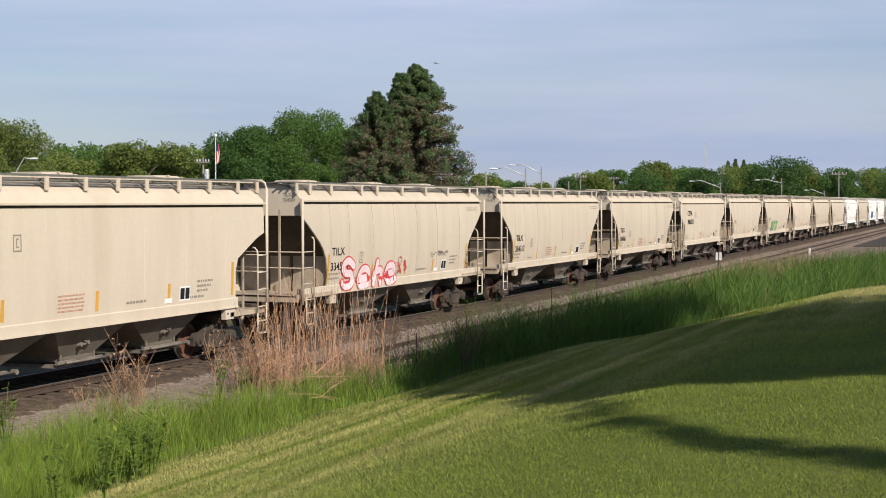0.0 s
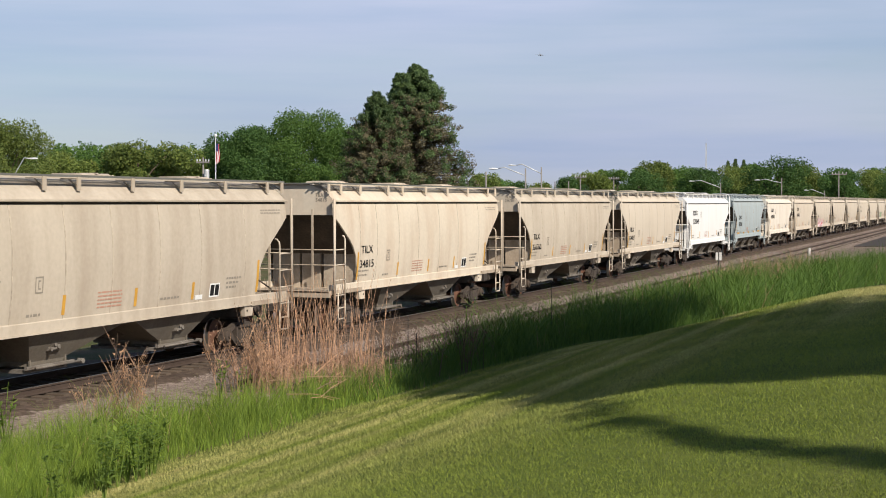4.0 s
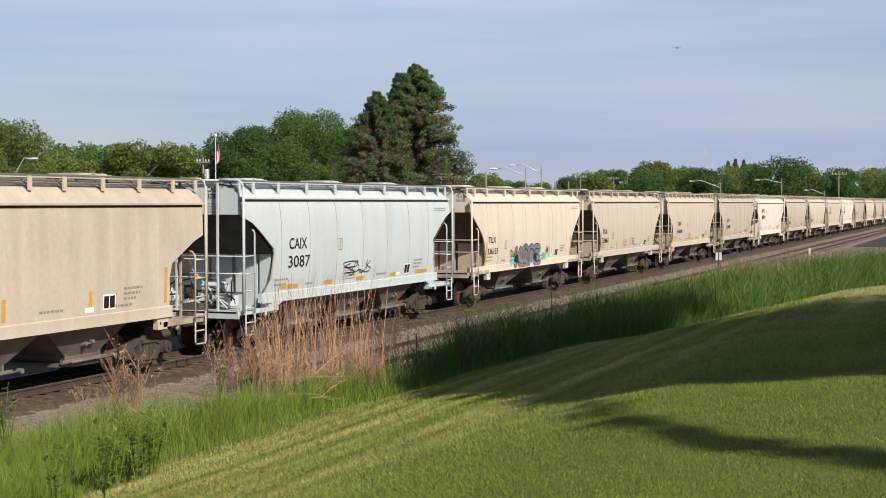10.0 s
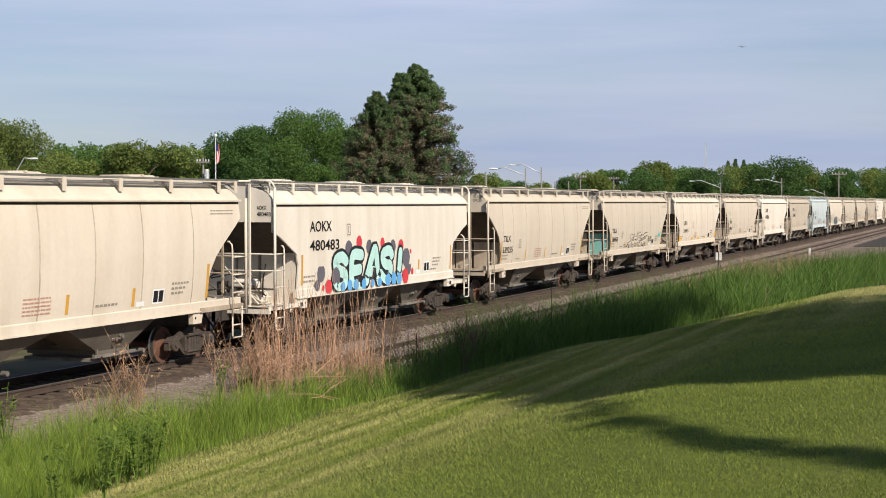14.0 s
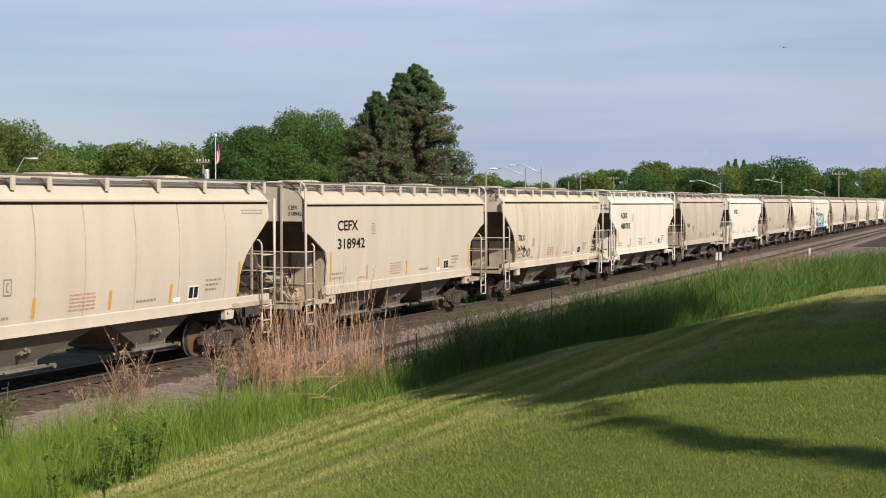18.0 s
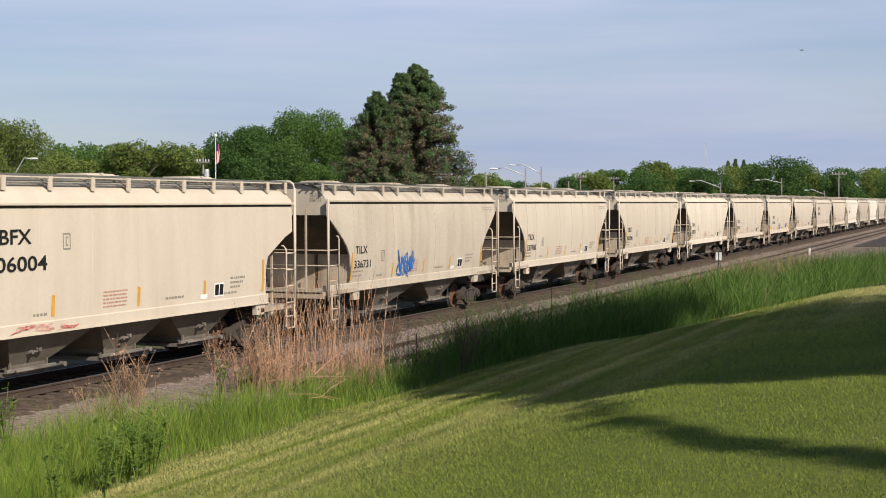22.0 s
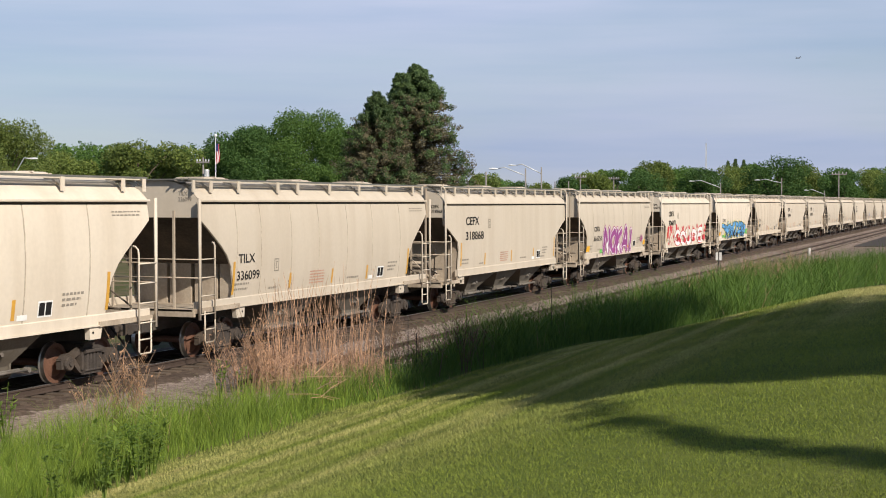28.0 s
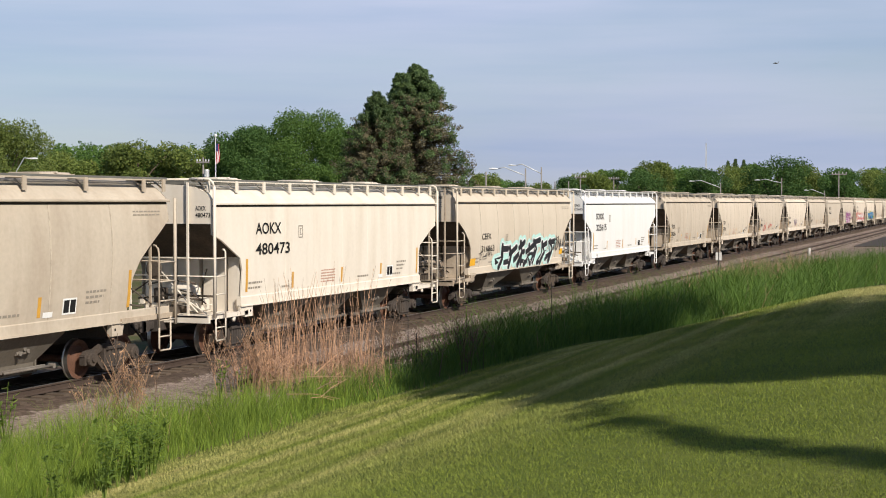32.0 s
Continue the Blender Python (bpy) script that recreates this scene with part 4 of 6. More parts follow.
def build_car(kind):
    """One covered hopper car, its near side towards -Y, standing on the rails round the origin."""
    k = KINDS[kind]
    p = PAINT["tan"]
    car = thing("hopper_car", "", "freight car")
    end = HALF - k["end"]
    # side panels
    joints = [-HALF] + [d - HALF for d in k["joints"]] + [HALF]
    for a, b in zip(joints, joints[1:]):
        g = panel_geo(k, a, b)
        o = part("side_panel", g, p, car)
        o.data.materials.append(M_SEAM)
        o.data.polygons.foreach_set("material_index", [0 if s else 1 for s in g.s])
    part("side_sheet", Geo().sheet(side_rows(k, -HALF, HALF, 1, 20)), p, car)
    # roof
    arch = k["roof"] + [(-y, z) for y, z in k["roof"][::-1][1:]]
    g = Geo().sheet([[(x, y, z) for y, z in arch] for x in np.linspace(-end, end, 12)])
    part("roof", g, p, car)
    for s in (-1, 1):
        y, z = k["roof"][0]
        part("roof_lip", Geo().box(-end, end, min(s * (y - .03), s * (y + .075)), max(s * (y - .03), s * (y + .075)), z - 0.03, z + 0.035, 0.012), p, car)
    top = k["side"][-1][1]
    # the shadow below the roof lip, painted on as a thin near-black strip
    part("roof_joint", plate(-end + .02, end - .02, top - .055, top - .005, k, .005), M_SLOPE, car, "dark strip painted as the shadow under the eave")

    def across(s, a, b):
        """The two ends of a span, a and b inside the corner post, at the car's end s."""
        return min(s * (HALF - a), s * (HALF - b)), max(s * (HALF - a), s * (HALF - b))

    # ends: panel, slope sheet, upright plates with slots between them, platform, rails, coupler
    depth, crest = k["bulk"]
    pz = 1.30 if kind == "curved" else 1.08
    for s in (-1, 1):
        low = k["low"]
        ring = [(side_y(k, low) - .004, low), (side_y(k, 3.95) - .004, 3.95), (k["side"][-1][0] - .004, k["side"][-1][1])] + k["roof"]
        poly = [(y, z) for y, z in ring] + [(-y, z) for y, z in ring[::-1][1:]]
        part("end_panel", Geo().prism(poly, 0, *across(s, k["end"] + .002, k["end"] + .032)), p, car)
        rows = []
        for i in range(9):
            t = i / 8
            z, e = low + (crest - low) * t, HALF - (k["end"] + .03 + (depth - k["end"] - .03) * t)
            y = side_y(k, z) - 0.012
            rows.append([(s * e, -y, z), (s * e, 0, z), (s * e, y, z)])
        # near-black sheet, with a backing of the same colour behind the slots
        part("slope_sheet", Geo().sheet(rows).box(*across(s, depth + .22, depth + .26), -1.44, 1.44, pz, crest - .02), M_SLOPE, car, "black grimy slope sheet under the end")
        for y0, y1 in ((-1.47, -1.13), (-1.05, -0.36), (-0.24, 0.42), (0.5, 1.47)):
            g = Geo().box(*across(s, depth, depth + .03), y0, y1, pz, crest + .01)
            g.box(*across(s, depth + .03, depth + .22), y0, y0 + .02, pz, crest).box(*across(s, depth + .03, depth + .22), y1 - .02, y1, pz, crest)
            part("bulkhead", g, p, car, "upright plate below the slope sheet")
        g = Geo()
        for y in k["rails"]:
            g.box(*across(s, -.05, 0.0), y - .028, y + .028, pz, 3.88 if kind == "curved" else 4.62)
        for z in (2.63, 2.16):
            g.tube([(s * (HALF + .02), -1.66, z), (s * (HALF + .02), k["rails"][1], z)], .017)
        if k["stile"][2] > 4.65:
            g.tube([(s * (HALF + .02), -.92, 4.69), (s * (HALF + .02), .92, 4.69)], .03)
        part("end_handrail", g, p, car)
        g = Geo().box(*across(s, -.12, depth + .26), -1.50, 1.50, pz, pz + .05)
        g.box(*across(s, -.12, -.02), -1.54, 1.54, pz - .14, pz + .06).box(*across(s, -.02, depth + .3), -1.58, -1.50, pz - .05, pz + .07)
        if kind != "curved":
            a, b = across(s, depth - .1, depth + .55)
            near, far = (b, a) if s < 0 else (a, b)
            g.prism([(pz - .05, far), (SILL0 + .04, far), (SILL0 + .04, near), (SILL0 - .02, near)], 1, -1.57, -1.50)
            g.tube([(s * (HALF - depth + .42), -1.56, pz - .12), (s * (HALF - depth + .42), -1.50, pz - .12)], .07, 8)
        part("platform", g, p, car)
        c = Geo()
        c.box(min(s * 7.6, s * 8.55), max(s * 7.6, s * 8.55), -.20, .20, .72, 1.1, 0.03)
        c.box(min(s * 8.5, s * 9.02), max(s * 8.5, s * 9.02), -.10, .10, .78, .98, 0.02)
        c.box(min(s * 8.86, s * 9.15), max(s * 8.86, s * 9.15), -.16, .16, .74, 1.02, 0.04)
        part("coupler", c, M_TRUCK, car)
    # sills with the jacking pads under them
    for s in (-1, 1):
        y = k["side"][0][0]
        reach = HALF - k["sill"]
        g = Geo().box(-reach, reach, min(s * (y - .1), s * (y + .035)), max(s * (y - .1), s * (y + .035)), SILL0, SILL1, 0.02)
        g.box(-reach, reach, min(s * (y - .02), s * (y + .075)), max(s * (y - .02), s * (y + .075)), SILL0 - .012, SILL0 + .018)
        for e in (-1, 1):
            d = 2.1 if kind == "curved" else 1.72
            ring = [(SILL0 - .3, e * (HALF - d - .08)), (SILL0 - .01, e * (HALF - d)), (SILL0 - .01, e * (HALF - d - .52)), (SILL0 - .3, e * (HALF - d - .5))]
            if s > 0:
                g.prism(ring, 1, y - .1, y + .03)
                continue
            o = part("jacking_pad", Geo().prism(ring, 1, -y - .03, -y + .1), p, car)
            part("pad_hole", Geo().lathe([(.035, -y - .034), (.035, -y - .028)], (e * (HALF - d - .38), 0, SILL0 - .15), 1, 8), M_BLACK, o)
        part("side_sill", g, p, car)
    part("center_sill", Geo().box(-HALF, HALF, -.28, .28, .78, 1.32), M_UNDER, car)
    # corner ladders and steps
    y = 1.66
    for ex in (-1, 1):
        for sy in (-1, 1):
            m = Matrix.Translation((ex * (HALF + 0.03), sy * y, 0)) @ Matrix.Diagonal((-ex, sy, 1, 1))
            g = Geo()
            for shape in (ladder_geo(*k["stile"]), stirrup_geo(k["stile"][0])):
                g.add([m @ Vector(v) for v in shape.v], shape.f, True)
            part("ladder", g, p, car)
    # running boards, their brackets and the hatch lids
    for s in (-1, 1):
        g = Geo()
        a, b = (0.95, 1.38)
        for x in np.arange(-HALF, HALF, .09):
            g.box(x, x + .035, min(s * a, s * b), max(s * a, s * b), 4.672, 4.70)
        for y in (a, (a + b) / 2, b):
            g.box(-HALF - .06, HALF + .06, s * y - .012, s * y + .012, 4.655, 4.705)
        part("running_board", g, M_GRATE, car, "open steel grating")
        part("board_edge", Geo().box(-HALF + .3, HALF - .3, s * b - .02, s * b + .02, 4.625, 4.652), p, car)
    xs = {"tall": [-7.9, -7.1, -5.58, -3.74, -1.73, .22, 2.2, 4.2, 5.9, 7.2, 7.95], "bowed": [-7.9, -7.0, -5.9, -4.5, -3.02, -1.5, .03, 1.55, 3.1, 4.63, 6.1, 7.2, 8.0], "flat": [-8.0, -6.47, -4.89, -3.28, -1.66, -.2, 1.1, 2.35, 3.84, 5.37, 6.9, 8.0]}.get(kind, [-8.0, -7.1, -5.6, -3.28, -2.0, .2, 2.43, 4.68, 7.08, 7.98])
    bracket = Geo().box(-.065, .065, -1.435, -1.40, 4.35, 4.66).box(-.04, .04, -1.40, -.95, 4.61, 4.65).tube([(.03, -1.40, 4.40), (.3, -.95, 4.62)], .02).mesh("bracket", p)
    for x in xs:
        part("bracket", bracket, p, car, at=pose(x, 0, 0))
    g = Geo()
    for x in xs:
        g.box(x - .05, x + .05, 1.385, 1.42, 4.36, 4.725)
    part("bracket_row", g, p, car)["kind"] = "stuff"
    for s in (-1, 1):
        part("end_walkway", Geo().box(min(s * (HALF - .6), s * (HALF - .05)), max(s * (HALF - .6), s * (HALF - .05)), -1.3, 1.3, 4.66, 4.70), M_GRATE, car)
    for x in (-5.2, 0.12, 4.9):
        lid = Geo().prism([(-.45, 4.715), (.45, 4.715), (.45, 4.75), (.38, 4.785), (-.38, 4.785), (-.45, 4.75)], 0, x - .6, x + .6)
        lid.box(x - .04, x + .04, -.48, .48, 4.77, 4.80).box(x - .68, x - .58, -.5, -.3, 4.70, 4.77).box(x + .58, x + .68, -.5, -.3, 4.69, 4.75)
        part("hatch_lid", lid, p, car)
    # the shaded gap beneath the lids is put into the trough's dark colour
    part("roof_trough", Geo().box(-7.4, 7.4, -.34, .34, 4.57, 4.71, .02), M_GRATE, car, "raised loading trough under the lids")
    # hopper bays: the end ones lean towards the middle of the car
    for x, lean in ((-2.65, -1), (2.65, 1)) if k["arc"] and kind != "tall" else ((-3.55, -1), (0.0, 0), (3.55, 1)):
        bay = Geo()
        reach = 2.6 if x in (-2.65, 2.65) else 2.05
        t0, t1 = (-1.3, reach) if lean < 0 else (-reach, 1.3) if lean > 0 else (-1.5, 1.5)
        verts = []
        for a, b, hy, z in ((t0, t1, 1.47, 1.32), (-.62, .66, 0.98, 0.60), (-.62, .66, 0.96, 0.50)):
            verts += [(x + a, -hy, z), (x + b, -hy, z), (x + b, hy, z), (x + a, hy, z)]
        bay.add(verts, [(0, 1, 5, 4), (1, 2, 6, 5), (2, 3, 7, 6), (3, 0, 4, 7), (4, 5, 9, 8), (5, 6, 10, 9), (6, 7, 11, 10), (7, 4, 8, 11), (8, 9, 10, 11)])
        for e in (-.66, .64):
            bay.box(x + e, x + e + .05, -1.02, -.98, .48, .66)
        b = part("hopper_bay", bay, M_BAY, car, "dark grey-tan hopper bay")
        gate = Geo().box(x - .80, x + .95, -1.06, -.98, .44, .52, 0.012).box(x - .75, x + .80, -.95, .95, .36, .44)
        for q in (-.5, .55):
            gate.box(x + q, x + q + .06, -1.04, .9, .40, .48)
        gate.tube([(x - .55, -1.1, .47), (x + 1.15, -1.1, .47)], .032)
        gate.lathe([(.06, -1.16), (.06, -1.02)], (x + 1.15, 0, .47), 1, 8)
        for dx, dz in ((-.15, .0), (.12, .04), (.0, .10)):
            gate.lathe([(0.05, -1.24), (0.05, -1.12)], (x + dx, 0, .86 + dz), 1, 8)
        gate.box(x - .22, x + .22, -1.20, -1.10, .82, .90, .02)
        part("outlet_gate", gate, M_GATE, b, "worn pale outlet gate")
    # trucks
    for s in (-1, 1):
        t = new("truck")
        t.parent = car
        t.matrix_basis = pose(s * 6.13, 0, 0)
        for r in (0, 180):
            part("side_frame", FRAME_MESH, M_TRUCK, t, at=pose(0, 0, 0, 0, 0, r))
        part("bolster", BOLSTER_MESH, M_TRUCK, t)
        for x in (-0.89, 0.89):
            part("wheelset", WHEEL_MESH, M_WHEEL, t, at=pose(x, 0, 0))
    # brake gear on one platform
    gear = []
    gear.append(part("air_reservoir", Geo().lathe([(0.0, -.42), (.13, -.39), (.16, -.33), (.16, .33), (.13, .39), (0.0, .42)], (-HALF + .75, -.35, 1.72), 1, 14), p, car))
    gear.append(part("brake_wheel", Geo().lathe([(.20, 0), (.24, .02), (.24, .05), (.20, .07)], (-HALF - .06, .15, 2.35), 0, 18).box(-HALF - .03, -HALF + .2, 0, .3, 2.05, 2.2, .02), M_UNDER, car))
    gear.append(part("valve_block", Geo().box(-HALF + .5, -HALF + .8, .2, .5, 1.4, 1.8, .03).tube([(-HALF + .6, -1.3, 1.6), (-HALF + .6, .3, 1.62)], .03), M_UNDER, car))
    rig = Geo()
    for y0, y1, z0, z1 in ((-1.2, -.4, 1.42, 1.75), (-.9, .6, 1.95, 1.9), (-1.1, .9, 1.5, 1.52), (-.2, 1.2, 2.15, 1.6)):
        rig.tube([(-HALF + .35, y0, z0), (-HALF + .30, (y0 + y1) / 2, (z0 + z1) / 2 + .12), (-HALF + .4, y1, z1)], .022)
    rig.tube([(-HALF + .5, -1.0, 1.38), (-HALF + .45, -1.05, 1.9), (-HALF + .9, -.9, 2.3)], .028)
    rig.tube([(-HALF + .3, .15, 2.1), (-HALF + .32, .1, 1.4)], .02)
    gear.append(part("brake_pipe", rig, M_UNDER, car, "dirty brake pipes and rods on the platform"))
    g = Geo()
    for q in range(7):
        a, b = random.uniform(-1.35, .9), random.uniform(-1.35, .9)
        g.tube([(-HALF + .25 + .06 * q, a, 1.16 + .05 * q), (-HALF + .4, (a + b) / 2, 1.3 + random.uniform(0, .35)), (-HALF + .3 + .1 * q, b, 1.16 + random.uniform(0, .6))], .018)
    g.tube([(-HALF + .1, -1.1, 1.2), (-HALF + .12, -.5, 1.75), (-HALF + .12, .1, 2.35)], .022)
    g.box(-HALF + .5, -HALF + 1.0, -.95, -.62, 1.2, 1.55, .03)
    gear.append(part("brake_rigging", g, p, car, "tangle of pipes and levers on the platform"))
    if kind == "curved":
        for o in gear:
            o.matrix_basis = pose(0, 0, 0, 0, 0, 180)
    part("air_hose", Geo().tube([(HALF + .1, -.3, 1.0), (HALF + .5, -.3, .7), (HALF + .8, -.2, .55), (HALF + .95, -.1, .62)], .03), M_RUBBER, car)
    # tape, plates and stencils
    tapes = [(1.93, 1.62, 2.5), (5.32, 1.62, 2.06), (8.2, 1.62, 2.06), (10.85, 1.62, 2.06), (14.3, 1.62, 2.5)] if kind != "flat" else [(1.9, 1.65, 2.55), (4.7, 1.62, 2.08), (8.1, 1.62, 2.08), (11.2, 1.62, 2.08), (14.4, 1.62, 2.5)]
    if kind == "tall":
        for d, w in ((2.97, 1.1), (5.6, .6), (8.0, .6), (10.8, .6), (13.3, 1.1)):
            part("reflective_tape", plate(-HALF + d - w / 2, -HALF + d + w / 2, 1.60, 1.72, k), M_YELLOW, car)
    elif not k["orange"]:
        for d, z0, z1 in tapes:
            e = min(d, 2 * HALF - d)
            part("reflective_tape", plate(-HALF + d - .06, -HALF + d + .06, z0, z1, k), M_YELLOW, car)
    if k["orange"]:
        for d, z, w, h in ((1.75, 1.62, .62, .28), (5.9, 1.60, .50, .16), (8.0, 1.60, .50, .16), (10.3, 1.60, .40, .14), (14.1, 1.68, .5, .26)):
            part("orange_panel", plate(-HALF + d, -HALF + d + w, z, z + h, k, .009), M_ORANGE, car)
    x = HALF - 4.55
    q = part("data_plate", plate(x, x + .52, 1.62, 1.98, k), M_WHITE, car, "white-bordered black data plate")
    part("black_field", plate(x + .04, x + .24, 1.66, 1.94, k, .010), M_BLACK, q)
    part("black_field", plate(x + .28, x + .48, 1.66, 1.94, k, .010), M_BLACK, q)
    bars = Geo()
    for d, z, w in ((2.0, 1.86, .8), (2.0, 1.72, .75), (HALF * 2 - 3.7, 2.05, .8), (HALF * 2 - 3.7, 1.93, .7), (HALF * 2 - 3.7, 1.81, .55), (4.0, 1.66, .5), (9.3, 1.7, .9), *(((2 * HALF - 1.75, 3.86, 1.2), (2 * HALF - 1.75, 3.78, 1.2)) if kind != "flat" else ((12.2, 1.66, .7),))):
        xx = 0.0
        while xx < w:
            step = random.uniform(.06, .16)
            b = plate(-HALF + d + xx, -HALF + d + min(w, xx + step), z, z + (.055 if z < 3 else .03), k, .007)
            bars.add(b.v, b.f)
            xx += step + .04
    part("stencil", bars, M_GREYTEXT, car, "rows of small faded stencilled characters")["kind"] = "stuff"
    bars = Geo()
    for i in range(5):
        xx = 0.0
        while xx < .95:
            step = random.uniform(.06, .2)
            b = plate(-HALF + 6.6 + xx, -HALF + 6.6 + min(1.0, xx + step), 1.68 + i * .085, 1.715 + i * .085, k, .007)
            bars.add(b.v, b.f)
            xx += step + .03
    part("warning_stencil", bars, M_REDTEXT, car, "faded red warning lines")["kind"] = "stuff"
    part("white_label", plate(HALF - 5.25, HALF - 4.9, 1.60, 1.72, k, .008), M_WHITE, car)
    bars = Geo()
    for row in range(4):
        xx = -.15 if kind == "flat" else -k["endtext"][0] - .02
        w, z = xx + (.42 if row != 3 else .34), k["endtext"][2] - (.12 if kind != "flat" else -.1) - row * .075
        while xx < w and kind != "curved":
            step = random.uniform(.05, .12)
            bars.box(-end - .006, -end + .001, -min(w, xx + step), -xx, z - .03, z)
            xx += step + .03
    if bars.v:
        part("end_stencil", bars, M_GREYTEXT, car, "rows of small faded characters on the end")["kind"] = "stuff"
    bars = Geo()
    d, z = {"curved": (4.25, 2.15), "flat": (5.05, 3.06), "bowed": (6.0, 2.4), "tall": (6.2, 2.62)}[kind]
    for a, b, c, e in ((0, .03, 0, .36), (.25, .28, 0, .36), (0, .28, 0, .03), (0, .28, .33, .36), (.10, .13, .08, .28), (.10, .19, .08, .11), (.10, .19, .25, .28)):
        q = plate(-HALF + d + a, -HALF + d + b, z + c, z + e, k, .008)
        bars.add(q.v, q.f)
    part("boxed_stencil", bars, M_GREYTEXT, car)
    for o in car.children:
        if o.data and o.name.split(".")[0] in PAINTED:
            o.material_slots[0].link = "OBJECT"
            o.material_slots[0].material = p
            if len(o.material_slots) > 1:
                o.material_slots[1].link = "OBJECT"
                o.material_slots[1].material = M_SEAM
    return car
CARS = [
    # body, owner's mark, number, paint, spray paint, place along the track at the start
    ("curved", "TILX", "", "tan", "", 303.67),
    ("curved", "TILX", "", "tan", "", 285.33),
    ("flat", "SOXX", "", "white", "", 267.00),
    ("flat", "AOKX", "", "white", "wall", 248.66),
    ("curved", "TILX", "", "tan", "", 230.32),
    ("flat", "AOKX", "", "white", "", 211.98),
    ("curved", "TILX", "", "tan", "", 193.64),
    ("curved", "TILX", "", "tan", "", 175.30),
    ("curved", "TILX", "", "tan", "", 156.97),
    ("curved", "TILX", "", "tan", "leaf", 138.63),
    ("curved", "TILX", "", "tan", "", 120.29),
    ("flat", "CEFX", "306071", "tan", "", 101.95),
    ("curved", "TILX", "334061", "tan", "", 83.61),
    ("curved", "TILX", "334317", "tan", "", 65.24),
    ("curved", "TILX", "334584", "tan", "seme", 46.84),
    ("flat", "CEFX", "318763", "tan", "", 28.51),
    ("flat", "AOKX", "480180", "cream", "", 10.39),
    ("tall", "CAIX", "3058", "slate", "", -7.68),
    ("flat", "SOXX", "325045", "white", "", -25.76),
    ("curved", "TILX", "334037", "tan", "", -43.81),
    ("curved", "TILX", "336760", "dusty", "", -61.88),
    ("curved", "TILX", "34815", "rusty", "", -80.55),
    ("curved", "TILX", "", "dusty", "", -99.70),
    ("flat", "AOKX", "480796", "cream", "", -117.6),
    ("flat", "AOKX", "497833", "tan", "", -135.3),
    ("curved", "TILX", "338685", "tan", "", -153.49),
    ("curved", "TILX", "338420", "dusty", "", -171.49),
    ("flat", "AOKX", "480241", "cream", "", -189.66),
    ("bowed", "CEFX", "316998", "dusty", "", -207.91),
    ("bowed", "CBFX", "316698", "tan", "", -226.06),
    ("curved", "TILX", "335863", "tan", "smallblue", -244.16),
    ("curved", "TILX", "336153", "pale", "hope", -262.38),
    ("tall", "CAIX", "3087", "blue", "scrib", -280.62),
    ("flat", "CEFX", "318945", "dusty", "", -298.85),
    ("flat", "AOKX", "497866", "cream", "", -317.09),
    ("curved", "TILX", "338635", "tan", "corner", -335.39),
    ("bowed", "CEFX", "316915", "pale", "", -353.65),
    ("curved", "TILX", "336458", "tan", "outline", -371.74),
    ("curved", "TILX", "339255", "tan", "", -390.04),
    ("flat", "AOKX", "480483", "cream", "seas", -408.39),
    ("curved", "TILX", "339136", "pale", "", -426.45),
    ("curved", "TILX", "", "dusty", "", -444.61),
    ("flat", "AOKX", "", "cream", "", -463.01),
    ("curved", "TILX", "", "dusty", "", -481.41),
    ("flat", "AOKX", "480703", "cream", "", -499.55),
    ("curved", "TILX", "34744", "rusty", "blacktag", -517.67),
    ("flat", "CEFX", "318942", "tan", "", -536.02),
    ("curved", "TILX", "334536", "tan", "", -554.38),
    ("bowed", "CEFX", "317023", "tan", "twoblue", -572.70),
    ("curved", "TILX", "339307", "tan", "", -590.98),
    ("curved", "TILX", "338325", "pale", "", -609.25),
    ("curved", "TILX", "335296", "tan", "", -627.55),
    ("curved", "TILX", "333930", "tan", "", -645.90),
    ("curved", "TILX", "336731", "dusty", "bluetag", -664.20),
    ("flat", "CBFX", "306004", "tan", "cornerlow", -682.55),
    ("curved", "TILX", "339052", "tan", "greytag", -701.00),
    ("curved", "TILX", "336480", "tan", "", -719.40),
    ("flat", "CBFX", "306045", "tan", "", -737.72),
    ("flat", "CBFX", "305994", "tan", "", -756.05),
    ("curved", "TILX", "34881", "rusty", "", -774.40),
    ("bowed", "CEFX", "316851", "pale", "bigblue", -792.75),
    ("flat", "CBFX", "306071", "pale", "redwhite", -811.15),
    ("bowed", "CBFX", "316751", "tan", "magenta", -829.92),
    ("flat", "CEFX", "318868", "tan", "", -848.32),
    ("curved", "TILX", "336099", "tan", "", -866.29),
    ("curved", "SOXX", "329554", "pale", "purple", -884.60),
    ("curved", "TILX", "338769", "tan", "redtags", -903.00),
    ("curved", "TILX", "338581", "tan", "", -921.42),
    ("curved", "TILX", "336256", "dusty", "", -939.84),
    ("flat", "SOXX", "325615", "white", "", -958.36),
    ("bowed", "CEFX", "316863", "tan", "bigblack", -976.76),
    ("flat", "AOKX", "480473", "cream", "", -994.99),
    ("curved", "TILX", "338219", "dusty", "", -1013.31),
    ("curved", "TILX", "", "tan", "", -1031.68),
]
